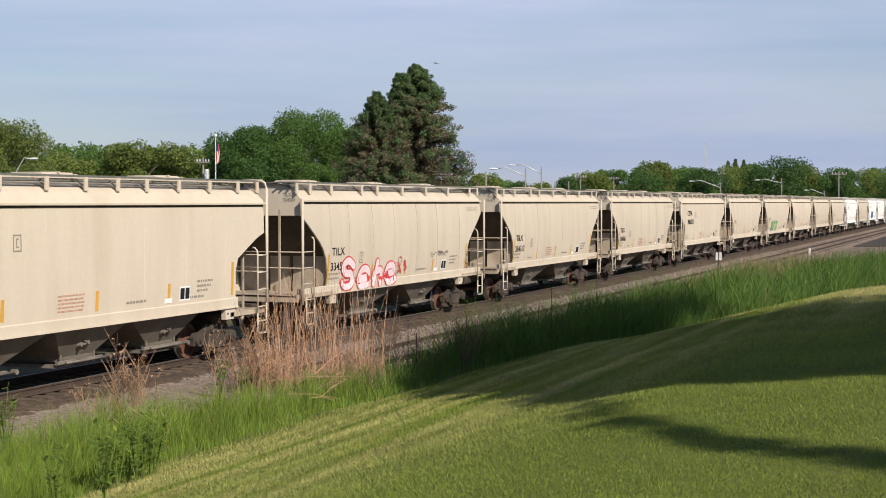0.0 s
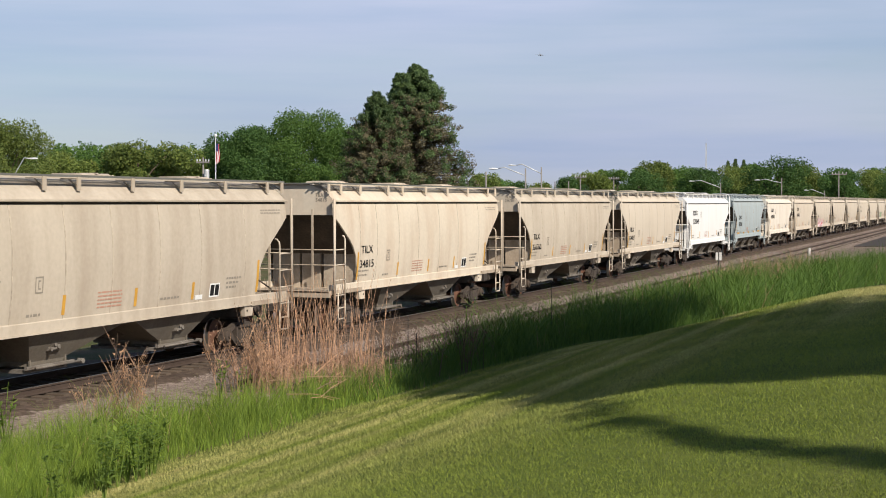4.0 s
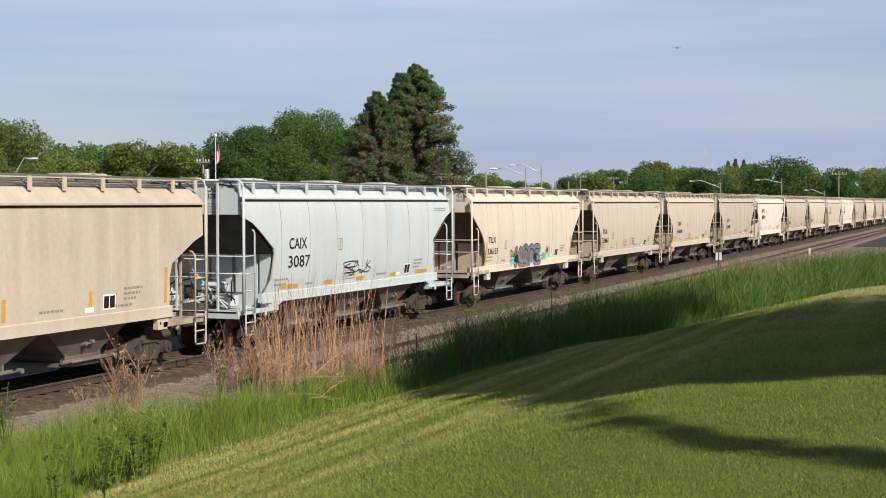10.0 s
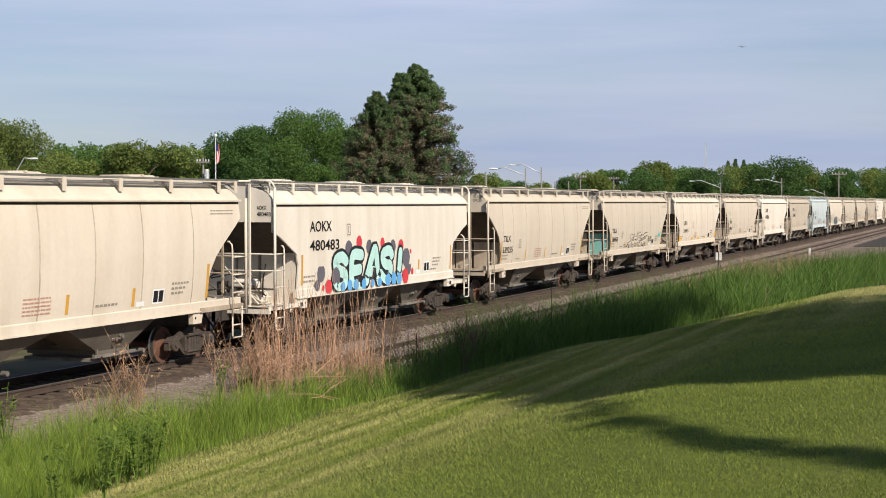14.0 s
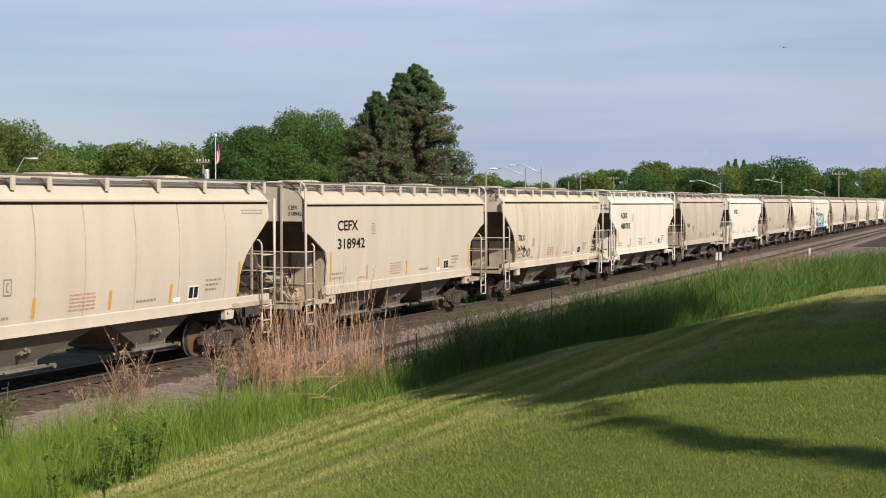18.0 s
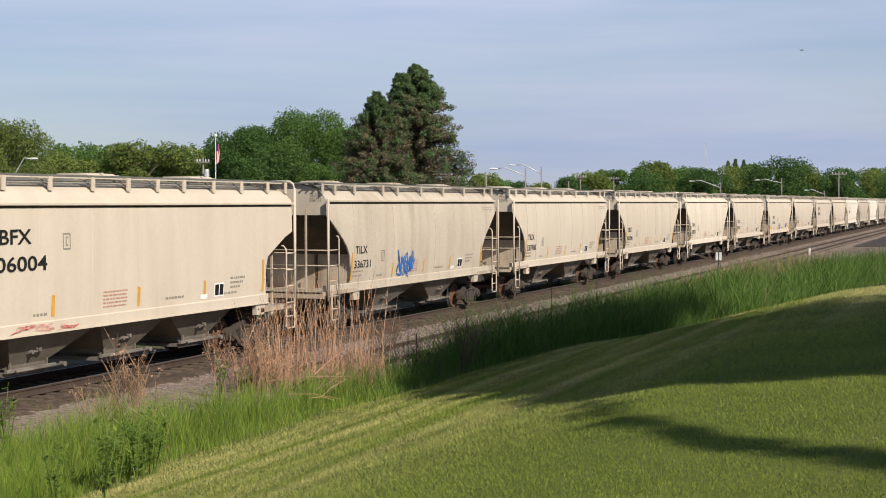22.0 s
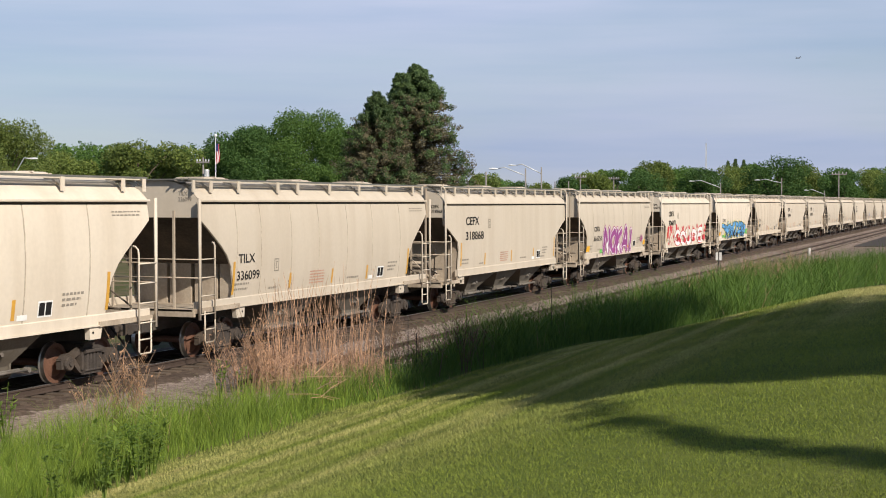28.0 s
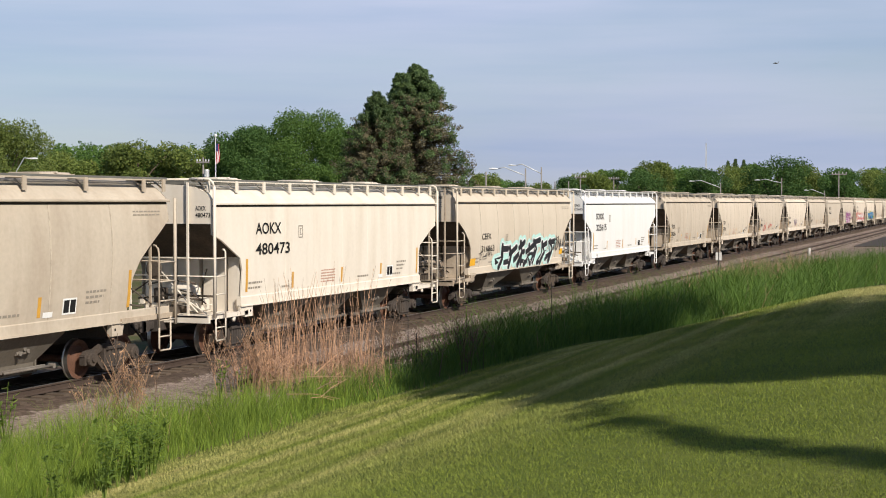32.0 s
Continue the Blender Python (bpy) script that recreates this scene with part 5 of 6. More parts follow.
ARTS = {
    # spray paint on the near side: (from the end, to, low, high, letter shapes, fill, outline, backing)
    "seme": [(2.85, 7.45, 1.36, 2.28, "Sehe", "blush", "red", ""), (7.5, 8.3, 1.6, 2.2, "**", "red", "", ""), (10.55, 12.2, 2.12, 2.34, "***", "black", "", "")], "leaf": [(3.4, 7.4, 1.6, 2.5, "###", "green", "grey", "")], "wall": [(5, 9, 1.6, 2.6, "####", "blue", "black", "")],
    "smallblue": [(8.4, 9.2, 1.75, 2.2, "*", "blue", "", "")], "hope": [(5.2, 5.85, 1.38, 1.85, "=", "teal", "", ""), (9.6, 10.35, 1.45, 2.0, "=", "teal", "", ""), (5.75, 9.35, 1.42, 2.1, "HOPE", "black", "grey", "black"), (4.95, 5.6, 1.75, 2.15, "**", "black", "", ""), (10.15, 10.6, 1.75, 2.2, "**", "black", "", "")], "scrib": [(6.6, 8.8, 1.8, 2.4, "**", "black", "", "")],
    "corner": [(1.35, 2.3, 3.12, 3.5, "***", "green", "", ""), (2.0, 2.7, 2.6, 3.0, "**", "green", "", "")], "outline": [(5.9, 10.2, 1.62, 2.35, "#####", "tan", "black", ""), (10.6, 11.6, 1.75, 2.2, "**", "black", "", ""), (4.6, 5.8, 1.62, 1.95, "**", "black", "", ""), (13.2, 14.0, 1.95, 2.35, "=", "teal", "", "")],
    "seas": [(4.0, 10.0, 1.42, 2.6, "SEAS!", "mint", "black", "")], "blacktag": [(2.9, 4.0, 1.68, 2.2, "***", "black", "", "")], "twoblue": [(7.2, 8.5, 1.5, 2.3, "**", "blue", "", ""), (11.2, 12.2, 1.75, 2.2, "**", "blue", "", "")],
    "bluetag": [(5.5, 7.3, 1.45, 2.55, "***", "blue", "", ""), (5.7, 7.1, 1.6, 2.4, "**", "blue", "", "")], "cornerlow": [(1.35, 2.25, 2.75, 3.5, "**", "grey", "", ""), (3.1, 5.6, 1.30, 1.50, "***", "red", "", "")], "greytag": [(4.0, 5.0, 1.6, 2.3, "**", "grey", "", "")],
    "bigblue": [(2.9, 4.9, 1.38, 1.75, "=", "green", "", ""), (12.4, 14.5, 1.4, 2.1, "=", "green", "", ""), (4.3, 13.2, 1.42, 2.5, "#######", "azure", "black", "lemon"), (2.8, 6.2, 1.7, 2.55, "<", "azure", "black", "lemon")], "redwhite": [(4.0, 13.2, 1.36, 2.28, "COUPE", "white", "red", "")],
    "magenta": [(4.2, 5.0, 1.4, 1.75, "=", "green", "", ""), (5.05, 11.6, 1.42, 2.66, "NOKAI", "plum", "white", "magenta"), (13.2, 13.9, 1.7, 2.3, "**", "magenta", "", "")], "purple": [(5.6, 8.0, 1.7, 2.55, "***", "purple", "", "")], "redtags": [(4.0, 5.3, 1.5, 2.35, "**", "red", "", ""), (6.9, 8.8, 1.75, 2.3, "****", "red", "", "")],
    "bigblack": [(4.9, 13.1, 1.33, 2.45, "#######", "black", "white", "mint"), (2.6, 4.3, 1.8, 2.2, "***", "black", "", ""), (12.9, 14.2, 1.8, 2.7, "***", "black", "", "")],
}
# letter skeletons in a unit box, as strokes
STROKES = {
    "o": [[(.5, .72), (.15, .55), (.1, .2), (.45, 0), (.85, .15), (.9, .5), (.5, .72)]], "h": [[(.3, 1), (.15, 0)], [(.2, .4), (.55, .62), (.85, .45), (.8, 0)]], "e": [[(.15, .35), (.85, .42), (.7, .72), (.3, .68), (.08, .3), (.35, 0), (.9, .12)]],
    "S": [[(.92, .82), (.6, 1), (.2, .92), (.12, .7), (.4, .55), (.75, .45), (.9, .25), (.65, .03), (.3, 0), (.05, .18)]], "E": [[(.92, .98), (.2, .95), (.08, .5), (.2, .05), (.95, .02)], [(.1, .5), (.75, .53)]],
    "A": [[(.02, 0), (.45, 1), (.6, .95), (.98, 0)], [(.22, .33), (.75, .33)]], "M": [[(.02, 0), (.15, .98), (.5, .35), (.85, .98), (.98, 0)]], "H": [[(.1, 1), (.15, 0)], [(.9, 1), (.85, 0)], [(.1, .5), (.9, .5)]],
    "O": [[(.5, 1), (.12, .8), (.05, .4), (.35, 0), (.75, .05), (.97, .5), (.85, .9), (.5, 1)]], "P": [[(.12, 0), (.1, 1), (.7, .98), (.92, .72), (.7, .45), (.15, .45)]], "N": [[(.05, 0), (.1, 1), (.88, 0), (.95, 1)]],
    "K": [[(.1, 1), (.12, 0)], [(.9, 1), (.15, .48), (.95, 0)]], "L": [[(.15, 1), (.1, .05), (.95, .02)]], "R": [[(.1, 0), (.1, 1), (.7, .98), (.88, .72), (.6, .48), (.15, .48), (.95, 0)]], "F": [[(.95, 1), (.12, .96), (.1, 0)], [(.12, .5), (.75, .52)]],
    "Z": [[(.05, 1), (.95, .95), (.1, .08), (.98, .02)]], "C": [[(.92, .85), (.5, 1), (.1, .7), (.1, .3), (.5, 0), (.95, .15)]], "I": [[(.5, 1), (.45, 0)]], "<": [[(0, .95), (.35, .8), (.7, .62), (1, .5)], [(.3, .7), (.62, .35), (.95, .0)], [(.5, .7), (.7, .45), (1, .3)]], "U": [[(.1, 1), (.1, .25), (.45, 0), (.85, .2), (.9, 1)]], "!": [[(.55, 1), (.42, .38)], [(.38, .12), (.36, .0)]],
}


def bent(pts, n=4):
    """A smooth line through points."""
    out = []
    for i in range(len(pts) - 1):
        p0, p1, p2, p3 = pts[max(i - 1, 0)], pts[i], pts[i + 1], pts[min(i + 2, len(pts) - 1)]
        for j in range(n):
            t = j / n
            out.append(tuple(.5 * (2 * p1[q] + (p2[q] - p0[q]) * t + (2 * p0[q] - 5 * p1[q] + 4 * p2[q] - p3[q]) * t * t + (3 * p1[q] - p0[q] - 3 * p2[q] + p3[q]) * t ** 3) for q in (0, 1)))
    return out + [pts[-1]]


def ribbon(g, k, pts, w, lift):
    """A flat band of paint with round ends and joins along (x, z) points on the near side."""
    def on(x, z, more=0.0):
        z = min(4.0, max(1.31, z))
        return (x, -side_y(k, max(1.5, z)) - lift - more - (.04 if z < 1.55 else 0), z)
    left, right = [], []
    for i, (x, z) in enumerate(pts):
        a, b = pts[max(i - 1, 0)], pts[min(i + 1, len(pts) - 1)]
        d = math.hypot(b[0] - a[0], b[1] - a[1]) or .01
        nx, nz = -(b[1] - a[1]) / d * w, (b[0] - a[0]) / d * w
        left.append(on(x + nx, z + nz)), right.append(on(x - nx, z - nz))
    g.sheet([[p, q] for p, q in zip(left, right)], False)
    for x, z in (pts[0], pts[-1]):
        g.add([on(x + w * math.cos(a), z + w * math.sin(a), .0004) for a in np.linspace(0, 6.283, 11)[:-1]], [tuple(range(10))])


def spray(car, k, key, seed):
    rnd = random.Random(seed)
    for x0, x1, z0, z1, word, fill, outline, back in ARTS[key]:
        strokes = []
        count = len(word)
        w, h = (x1 - x0) / count, z1 - z0
        for i, letter in enumerate(word):
            a = x0 - HALF + i * w
            tilt, lift, grow = rnd.uniform(-.12, .2), rnd.uniform(-.06, .06) * h, rnd.uniform(.88, 1.08)
            if letter == "*":
                n = rnd.randint(9, 12)
                sk = [bent([(rnd.uniform(-.1, 1.2), rnd.uniform(0, 1)) for q in range(n)], 4)]
            elif letter == "=":
                sk = [bent([(.1, .3), (.5, .5), (.9, .35)], 3), bent([(.15, .75), (.5, .65), (.85, .8)], 3)]
            elif letter == "#":
                j = lambda: rnd.uniform(-.16, .16)
                sk = [[(-.25 + j(), .15 + j()), (.55 + j(), .35 + j()), (.3 + j(), .78 + j()), (1.2 + j(), .88 + j())], [(.2 + j(), .0), (.75 + j(), .5 + j()), (.45 + j(), 1.0)]]
                if rnd.random() < .5:
                    sk.append([(.9 + j(), .05), (.7 + j(), .45 + j()), (1.15, .55 + j())])
            else:
                sk = [bent([(x + rnd.uniform(-.06, .06), z + rnd.uniform(-.05, .05)) for x, z in s]) for s in STROKES[letter]]
            strokes += [[(a + w * (.08 + .84 * x) + tilt * z * w, z0 + lift + h * (.08 + .84 * z * grow)) for x, z in s] for s in sk]
        fat = {"HOPE": .035, "COUPE": .14, "SEAS!": .15, "NOKAI": .13, "<": .16, "#######": .15 if fill == "azure" else None}.get(word)
        thick = h * fat if fat else h * (((.115 if fill == "black" else .09) if word[0] == "#" else .17 if word == "HOPE" else .125) if outline else .022) * (1.0 if word[0] != "=" else 7.0)
        art = None
        for shade, extra, lift in ((back, h * (.17 if back == "mint" else .32 if word == "HOPE" else .095), .010), (outline, h * (.27 if word == "HOPE" else .085 if word == "SEAS!" else .05), .018), (fill, 0.0, .026)):
            if not shade:
                continue
            g = Geo()
            for n, pts in enumerate(strokes):
                ribbon(g, k, pts, thick + extra, .012 + n * .0024 + lift * .08 if fill == "azure" and shade != back else lift + n * .0003)
            mat = PAINT["tan"] if shade == "tan" else SPRAY[shade]
            if art is None:
                art = part("graffiti", g, mat, car, "spray-painted graffiti lettering")
            else:
                part("graffiti_layer", g, mat, art)
    # sprayed dots and clouds
    dots = {"seas": ((("red", .008), ((4.2, 2.3, .24), (6.0, 2.82, .22), (7.9, 2.75, .18), (9.5, 2.6, .24), (10.6, 1.7, .12), (9.9, 1.55, .27), (3.7, 1.5, .24), (3.3, 1.5, .09), (10.4, 2.4, .08))),
                     (("slate", .005), ((5.2, 2.62, .28), (6.8, 2.65, .24), (10.0, 2.2, .34), (3.2, 1.95, .28), (10.2, 1.85, .28), (2.9, 1.6, .18), (8.8, 2.6, .25), (4.2, 1.8, .3))),
                     (("azure", .036), ((4.7, 1.46, .16), (5.2, 1.48, .19), (5.7, 1.47, .19), (6.3, 1.47, .18), (7.0, 1.46, .14), (7.6, 1.46, .16), (8.3, 1.5, .22), (8.8, 1.52, .22), (9.3, 1.5, .2)))),
            "redwhite": ((("red", .008), tuple((2.0 + 13 * rnd.random(), 1.40 + 1.15 * rnd.random() ** .8, .05 + .20 * rnd.random() ** 2) for q in range(110))),)}.get(key, ())
    for (shade, lift), spots in dots:
        g = Geo()
        for q, (x, z, r) in enumerate(spots):
            g.add([(x - HALF + r * math.cos(a), -side_y(k, max(1.5, z)) - lift - .00003 * q - (.04 if z - r < 1.56 else 0), max(1.31, z + r * math.sin(a))) for a in np.linspace(0, 6.28, 13)[:-1]], [tuple(range(12))])
        part("graffiti_layer", g, SPRAY[shade], art)


TONES = {"tan": "tan", "pale": "pale tan", "dusty": "dusty brownish tan", "rusty": "rust-stained tan", "cream": "cream", "white": "clean white", "blue": "pale blue-grey", "slate": "slate blue-grey"}
FORMS = {"curved": "curved-sided covered hopper car", "bowed": "bowed-sided covered hopper car with orange squares", "flat": "flat-sided covered hopper car with slanted ends", "tall": "tall round-sided covered hopper car"}
TEMPLATE = {kind: build_car(kind) for kind in KINDS}
train = []
used = set()
SETTLE = {"curved": 0.04, "bowed": -0.03, "flat": -0.1, "tall": -0.1}
for number, (kind, owner, digits, shade, art, x) in enumerate(CARS):
    k = KINDS[kind]
    x += SETTLE[kind]
    if kind in used:
        car = copy_thing(TEMPLATE[kind], pose(x, TRACK, 0))
    else:
        car = TEMPLATE[kind]
        used.add(kind)
        car.matrix_basis = pose(x, TRACK, 0)
    train.append((car, x, number))
for car, x, number in train:
    kind, owner, digits, shade, art, _ = CARS[number]
    k = KINDS[kind]
    for o in car.children:
        if o.type == "MESH" and o.material_slots[0].link == "OBJECT":
            end_part = o.name.split(".")[0] in ("bulkhead", "platform", "end_handrail", "brake_rigging", "air_reservoir") and shade in ("tan", "pale", "rusty", "dusty")
            o.material_slots[0].material = M_END_PAINT if end_part else PAINT[shade]
            if len(o.material_slots) > 1:
                o.material_slots[1].material = PAINT[shade] if shade in ("cream", "white") or kind == "flat" else M_SEAM
    if art == "outline":
        # sprayed plates under the slope sheet of the trailing end
        for o in car.children:
            if o.name.split(".")[0] == "bulkhead" and o.data.vertices[0].co.x < 0 and o.data.vertices[0].co.y < -.3:
                o.material_slots[0].material = SPRAY["verdigris"]
    mix = random.Random(number * 7 + 3)
    tint = [mix.random(), mix.random(), mix.random(), 1.0]
    for o in car.children:
        o.color = tint
    if x > 110:
        # the cars that have already gone by keep one joined row of brackets
        row_of = [o for o in car.children if o.name.split(".")[0] == "bracket"]
        g = Geo()
        for o in row_of:
            g.add([o.matrix_basis @ v.co for v in o.data.vertices], [tuple(f.vertices) for f in o.data.polygons])
        part("bracket_row", g, PAINT[shade], car)["kind"] = "stuff"
        for o in row_of:
            bpy.data.objects.remove(o)
    words = TONES[shade] + " " + FORMS[kind] + (" and graffiti" if art and kind == "bowed" else " with graffiti" if art else "")
    tagged(car, words, "freight car", "cars of the freight train")
    for word, (d, z, w, size), name in ((owner, k["mark"], "owner_mark"), (digits, k["number"], "car_number")):
        if word:
            part(name, lettering(word, size, M_BLACK, 0.007 if kind == "flat" else 0.003, w * (len(word) / (4 if name == "owner_mark" else 6)) ** .9), M_BLACK, car, "black stencilled " + ("owner's letters" if name == "owner_mark" else "car number"), pose(-HALF + d, -side_y(k, z + .12) - .014, z, 90))
            part("end_" + name, lettering(word, k["endtext"][3], M_GREYTEXT if kind == "curved" else M_BLACK, 0.002, k["endtext"][3] * (1.8 if len(word) < 5 else 2.6)), M_BLACK, car, "", pose(-HALF + k["end"] - .006, k["endtext"][0], k["endtext"][1 if name == "owner_mark" else 2], 90, 0, -90))
    if art:
        spray(car, k, art, number)
# ---- trees, poles and distance ----
def spot(u, depth, z=0.0):
    """The place at that depth before the camera whose bearing is u (tangent, to the right)."""
    p = EYE + FWD * depth + RIGHT * (u * depth)
    return Vector((p.x, p.y, z))


def leaf_cloud(centres, count, size, rnd, droop=0.0, wide=.45):
    """Many small leaf sprays scattered through the given balls (centre, radius), denser at their skin."""
    n = count
    c = np.array([[*p, r] for p, r in centres])
    w = c[:, 3] ** 2
    pick = rnd.choice(len(c), n, p=w / w.sum())
    d = rnd.normal(size=(n, 3))
    d /= np.linalg.norm(d, axis=1)[:, None]
    rad = c[pick, 3] * np.clip(rnd.uniform(0, 1, n) ** 0.28 * rnd.uniform(.85, 1.12, n), 0, 1.15)
    pos = c[pick, :3] + d * rad[:, None]
    a = rnd.normal(size=(n, 3)) + d * 0.4
    a[:, 2] -= droop
    a /= np.linalg.norm(a, axis=1)[:, None]
    b = np.cross(a, rnd.normal(size=(n, 3)))
    b /= np.linalg.norm(b, axis=1)[:, None]
    s = size * rnd.uniform(.6, 1.4, n)[:, None]
    v = np.stack([pos - b * s * wide, pos + a * s, pos + b * s * wide, pos - a * s * .8], 1).reshape(-1, 3)
    return v, n


def leaf_mesh(name, v, n, mat):
    m = bpy.data.meshes.new(name)
    m.vertices.add(4 * n)
    m.vertices.foreach_set("co", v.ravel())
    m.loops.add(4 * n)
    m.loops.foreach_set("vertex_index", np.arange(4 * n))
    m.polygons.add(n)
    m.polygons.foreach_set("loop_start", np.arange(0, 4 * n, 4))
    m.materials.append(mat)
    m.update()
    m.validate()
    return m


def broad_tree(name, h, w, mat, seed, label, leaves=9000, size=.30, trunk_h=.12):
    """A broad-leaved tree of that height and width round the origin."""
    rnd = np.random.RandomState(seed)
    tree = thing(name, label, "tree")
    balls = []
    for i in range(26):
        a, q = rnd.uniform(0, 6.283), rnd.uniform(0, 1) ** .5
        z = h * (trunk_h + (1 - trunk_h) * rnd.uniform(.12, .9))
        lim = math.sin(min(1, (z / h - trunk_h * .6) / (1 - trunk_h * .6)) ** .8 * math.pi * .93) ** .7
        r = w * rnd.uniform(.10, .19)
        balls.append(((math.cos(a) * q * (w / 2 - r * .6) * lim, math.sin(a) * q * (w / 2 - r * .6) * lim, min(z, h - r)), r))
    balls.append(((0, 0, h - w * .16), w * .16))
    g = Geo()
    g.tube([(0, 0, -.5), (w * .01, 0, h * .2), (0, w * .01, h * .45), (0, 0, h * .75)], h * .028, 8, h * .008)
    for p, r in balls[:14]:
        z0 = min(p[2] * .7, h * rnd.uniform(.2, .5))
        g.tube([(0, 0, z0), (p[0] * .5, p[1] * .5, (z0 + p[2]) / 2 + .2), p], h * .010, 5, h * .003)
    part("trunk", g, M_BARK, tree)
    v, n = leaf_cloud(balls, leaves, size, rnd, .3)
    part("crown", leaf_mesh("crown", v, n, mat), mat, tree)
    return tree


def spruce(name, h, w, seed, label, leaves=26000):
    """An old spruce: whorls of drooping boughs with needle sprays, browned inside."""
    rnd = np.random.RandomState(seed)
    tree = thing(name, label, "tree")
    g = Geo().tube([(0, 0, -.5), (0, 0, h * .5), (0, 0, h * .98)], h * .018, 8, .03)
    green, brown = [], []
    z = h * .06
    while z < h * .985:
        k = (1 - z / h)
        reach = w / 2 * (1.18 * k ** .72 if k < .62 else .84 + (k - .62) * .4)
        for i in range(11 if k > .12 else 7):
            a = rnd.uniform(0, 6.283)
            r = reach * (rnd.uniform(.72, 1.0) if rnd.uniform() < .86 else rnd.uniform(1.0, 1.14))
            rise = .25 - k * .45
            tip = (math.cos(a) * r, math.sin(a) * r, z + r * rise + rnd.uniform(-.2, .4))
            g.tube([(0, 0, z), (tip[0] * .6, tip[1] * .6, z + r * rise * .4), tip], .04 + .010 * r, 4, .015)
            for q in (.3, .5, .66, .8, .92, 1.0):
                size = (.34 + .05 * r) * (1.3 - q * .65)
                at = (tip[0] * q, tip[1] * q, z + (tip[2] - z) * q)
                (brown if z < h * .80 and ((q < .72 and rnd.uniform() < .85) or rnd.uniform() < .58) else green).append((at, size))
        z += h * .024 * (.5 + k)
    part("trunk", g, M_BARK, tree)
    v, n = leaf_cloud(green, int(leaves * 1.3), .19, rnd, -.2, .22)
    part("crown", leaf_mesh("crown", v, n, M_NEEDLE), M_NEEDLE, tree)
    v, n = leaf_cloud(brown, int(leaves * 1.2), .19, rnd, .1, .2)
    part("dead_bough_spray", leaf_mesh("dead_bough_spray", v, n, M_NEEDLE_BROWN), M_NEEDLE_BROWN, tree, "browned inner boughs")
    return tree


def place_tree(tree, u, depth, turn=0.0, k=1.0):
    p = spot(u, depth, -0.9)
    c = copy_thing(tree, pose(p.x, p.y, p.z, 0, 0, turn))
    c.scale = (k, k, k)
    return c


def px(x):
    """Bearing of a point from the picture's own column, 784 being straight ahead."""
    return (x - 784) / 2600


def height_at(y, depth):
    return EYE.z + (358.5 - y) / 2600 * depth + 0.9




def stand(tree, x, depth, turn=0):
    p = spot(px(x), depth, -0.9)
    tree.matrix_basis = pose(p.x, p.y, p.z, 0, 0, turn)
    return tree


stand(spruce("spruce_tree", height_at(118, 165), 17.0, 5, "tall old spruce with browned inner boughs behind the railway", 60000), 738, 165)
stand(spruce("spruce_tree", height_at(172, 166), 13.0, 8, "shorter spruce with dead brown boughs beside the tall one", 40000), 668, 162)
stand(spruce("spruce_tree", height_at(130, 167), 9.0, 11, "slim spruce top close behind the tall one", 26000), 706, 169)
stand(broad_tree("maple_tree", height_at(195, 190), 19, M_LEAF, 3, "broad dense green maple behind the railway", 110000, .155), 575, 190)
stand(broad_tree("maple_tree", height_at(222, 185), 13.5, M_LEAF_DARK, 4, "dark green round-crowned tree behind the railway", 76000, .15), 440, 185)
stand(broad_tree("willow_tree", height_at(210, 150), 13, M_LEAF_LIGHT, 6, "spreading yellow-green willow behind the railway", 56000, .13), 0, 150)

ROW_LIB = [broad_tree("roadside_tree", 11 + i % 3, 10 + (i * 7) % 4, (M_LEAF_LIGHT, M_LEAF, M_LEAF_DARK)[i % 3], 20 + i, "green broad-leaved tree in a distant row", 17000, .20) for i in range(6)]
left_tops = [(110, 268), (150, 252), (200, 262), (245, 248), (290, 262), (335, 254), (375, 258), (60, 270)]
row = []
for i, (x, y) in enumerate(left_tops):
    row.append((x, y, 235 + 12 * (i % 3)))
right_tops = [(1000, 312), (1040, 303), (1085, 300), (1130, 296), (1165, 284), (1205, 294), (1240, 296), (1300, 292), (1335, 290), (1375, 274), (1415, 290), (1450, 303), (1490, 296), (1530, 298), (1565, 296), (1600, 300), (850, 306), (880, 316), (920, 320), (960, 322)]
for i, (x, y) in enumerate(right_tops):
    row.append((x, y, 330 + 25 * (i % 3)))
for i, (x, y, depth) in enumerate(row):
    src = ROW_LIB[i % 6]
    h = height_at(y, depth)
    p = spot(px(x), depth, -0.9)
    if i < 6:
        c = src
        c.matrix_basis = pose(p.x, p.y, p.z, 0, 0, i * 47)
    else:
        c = copy_thing(src, pose(p.x, p.y, p.z, 0, 0, i * 47))
    k = h / (11 + (i % 6) % 3)
    c.scale = (k * 1.15, k * 1.15, k)
    c["group"] = "distant tree row"


for x, y in ((1288, 286), (1301, 282), (1316, 284), (1336, 290)):
    stand(spruce("spruce_tree", height_at(y, 420), 5.5, x, "small far spruce among the distant trees", 5000), x, 420)["group"] = "far spruces"


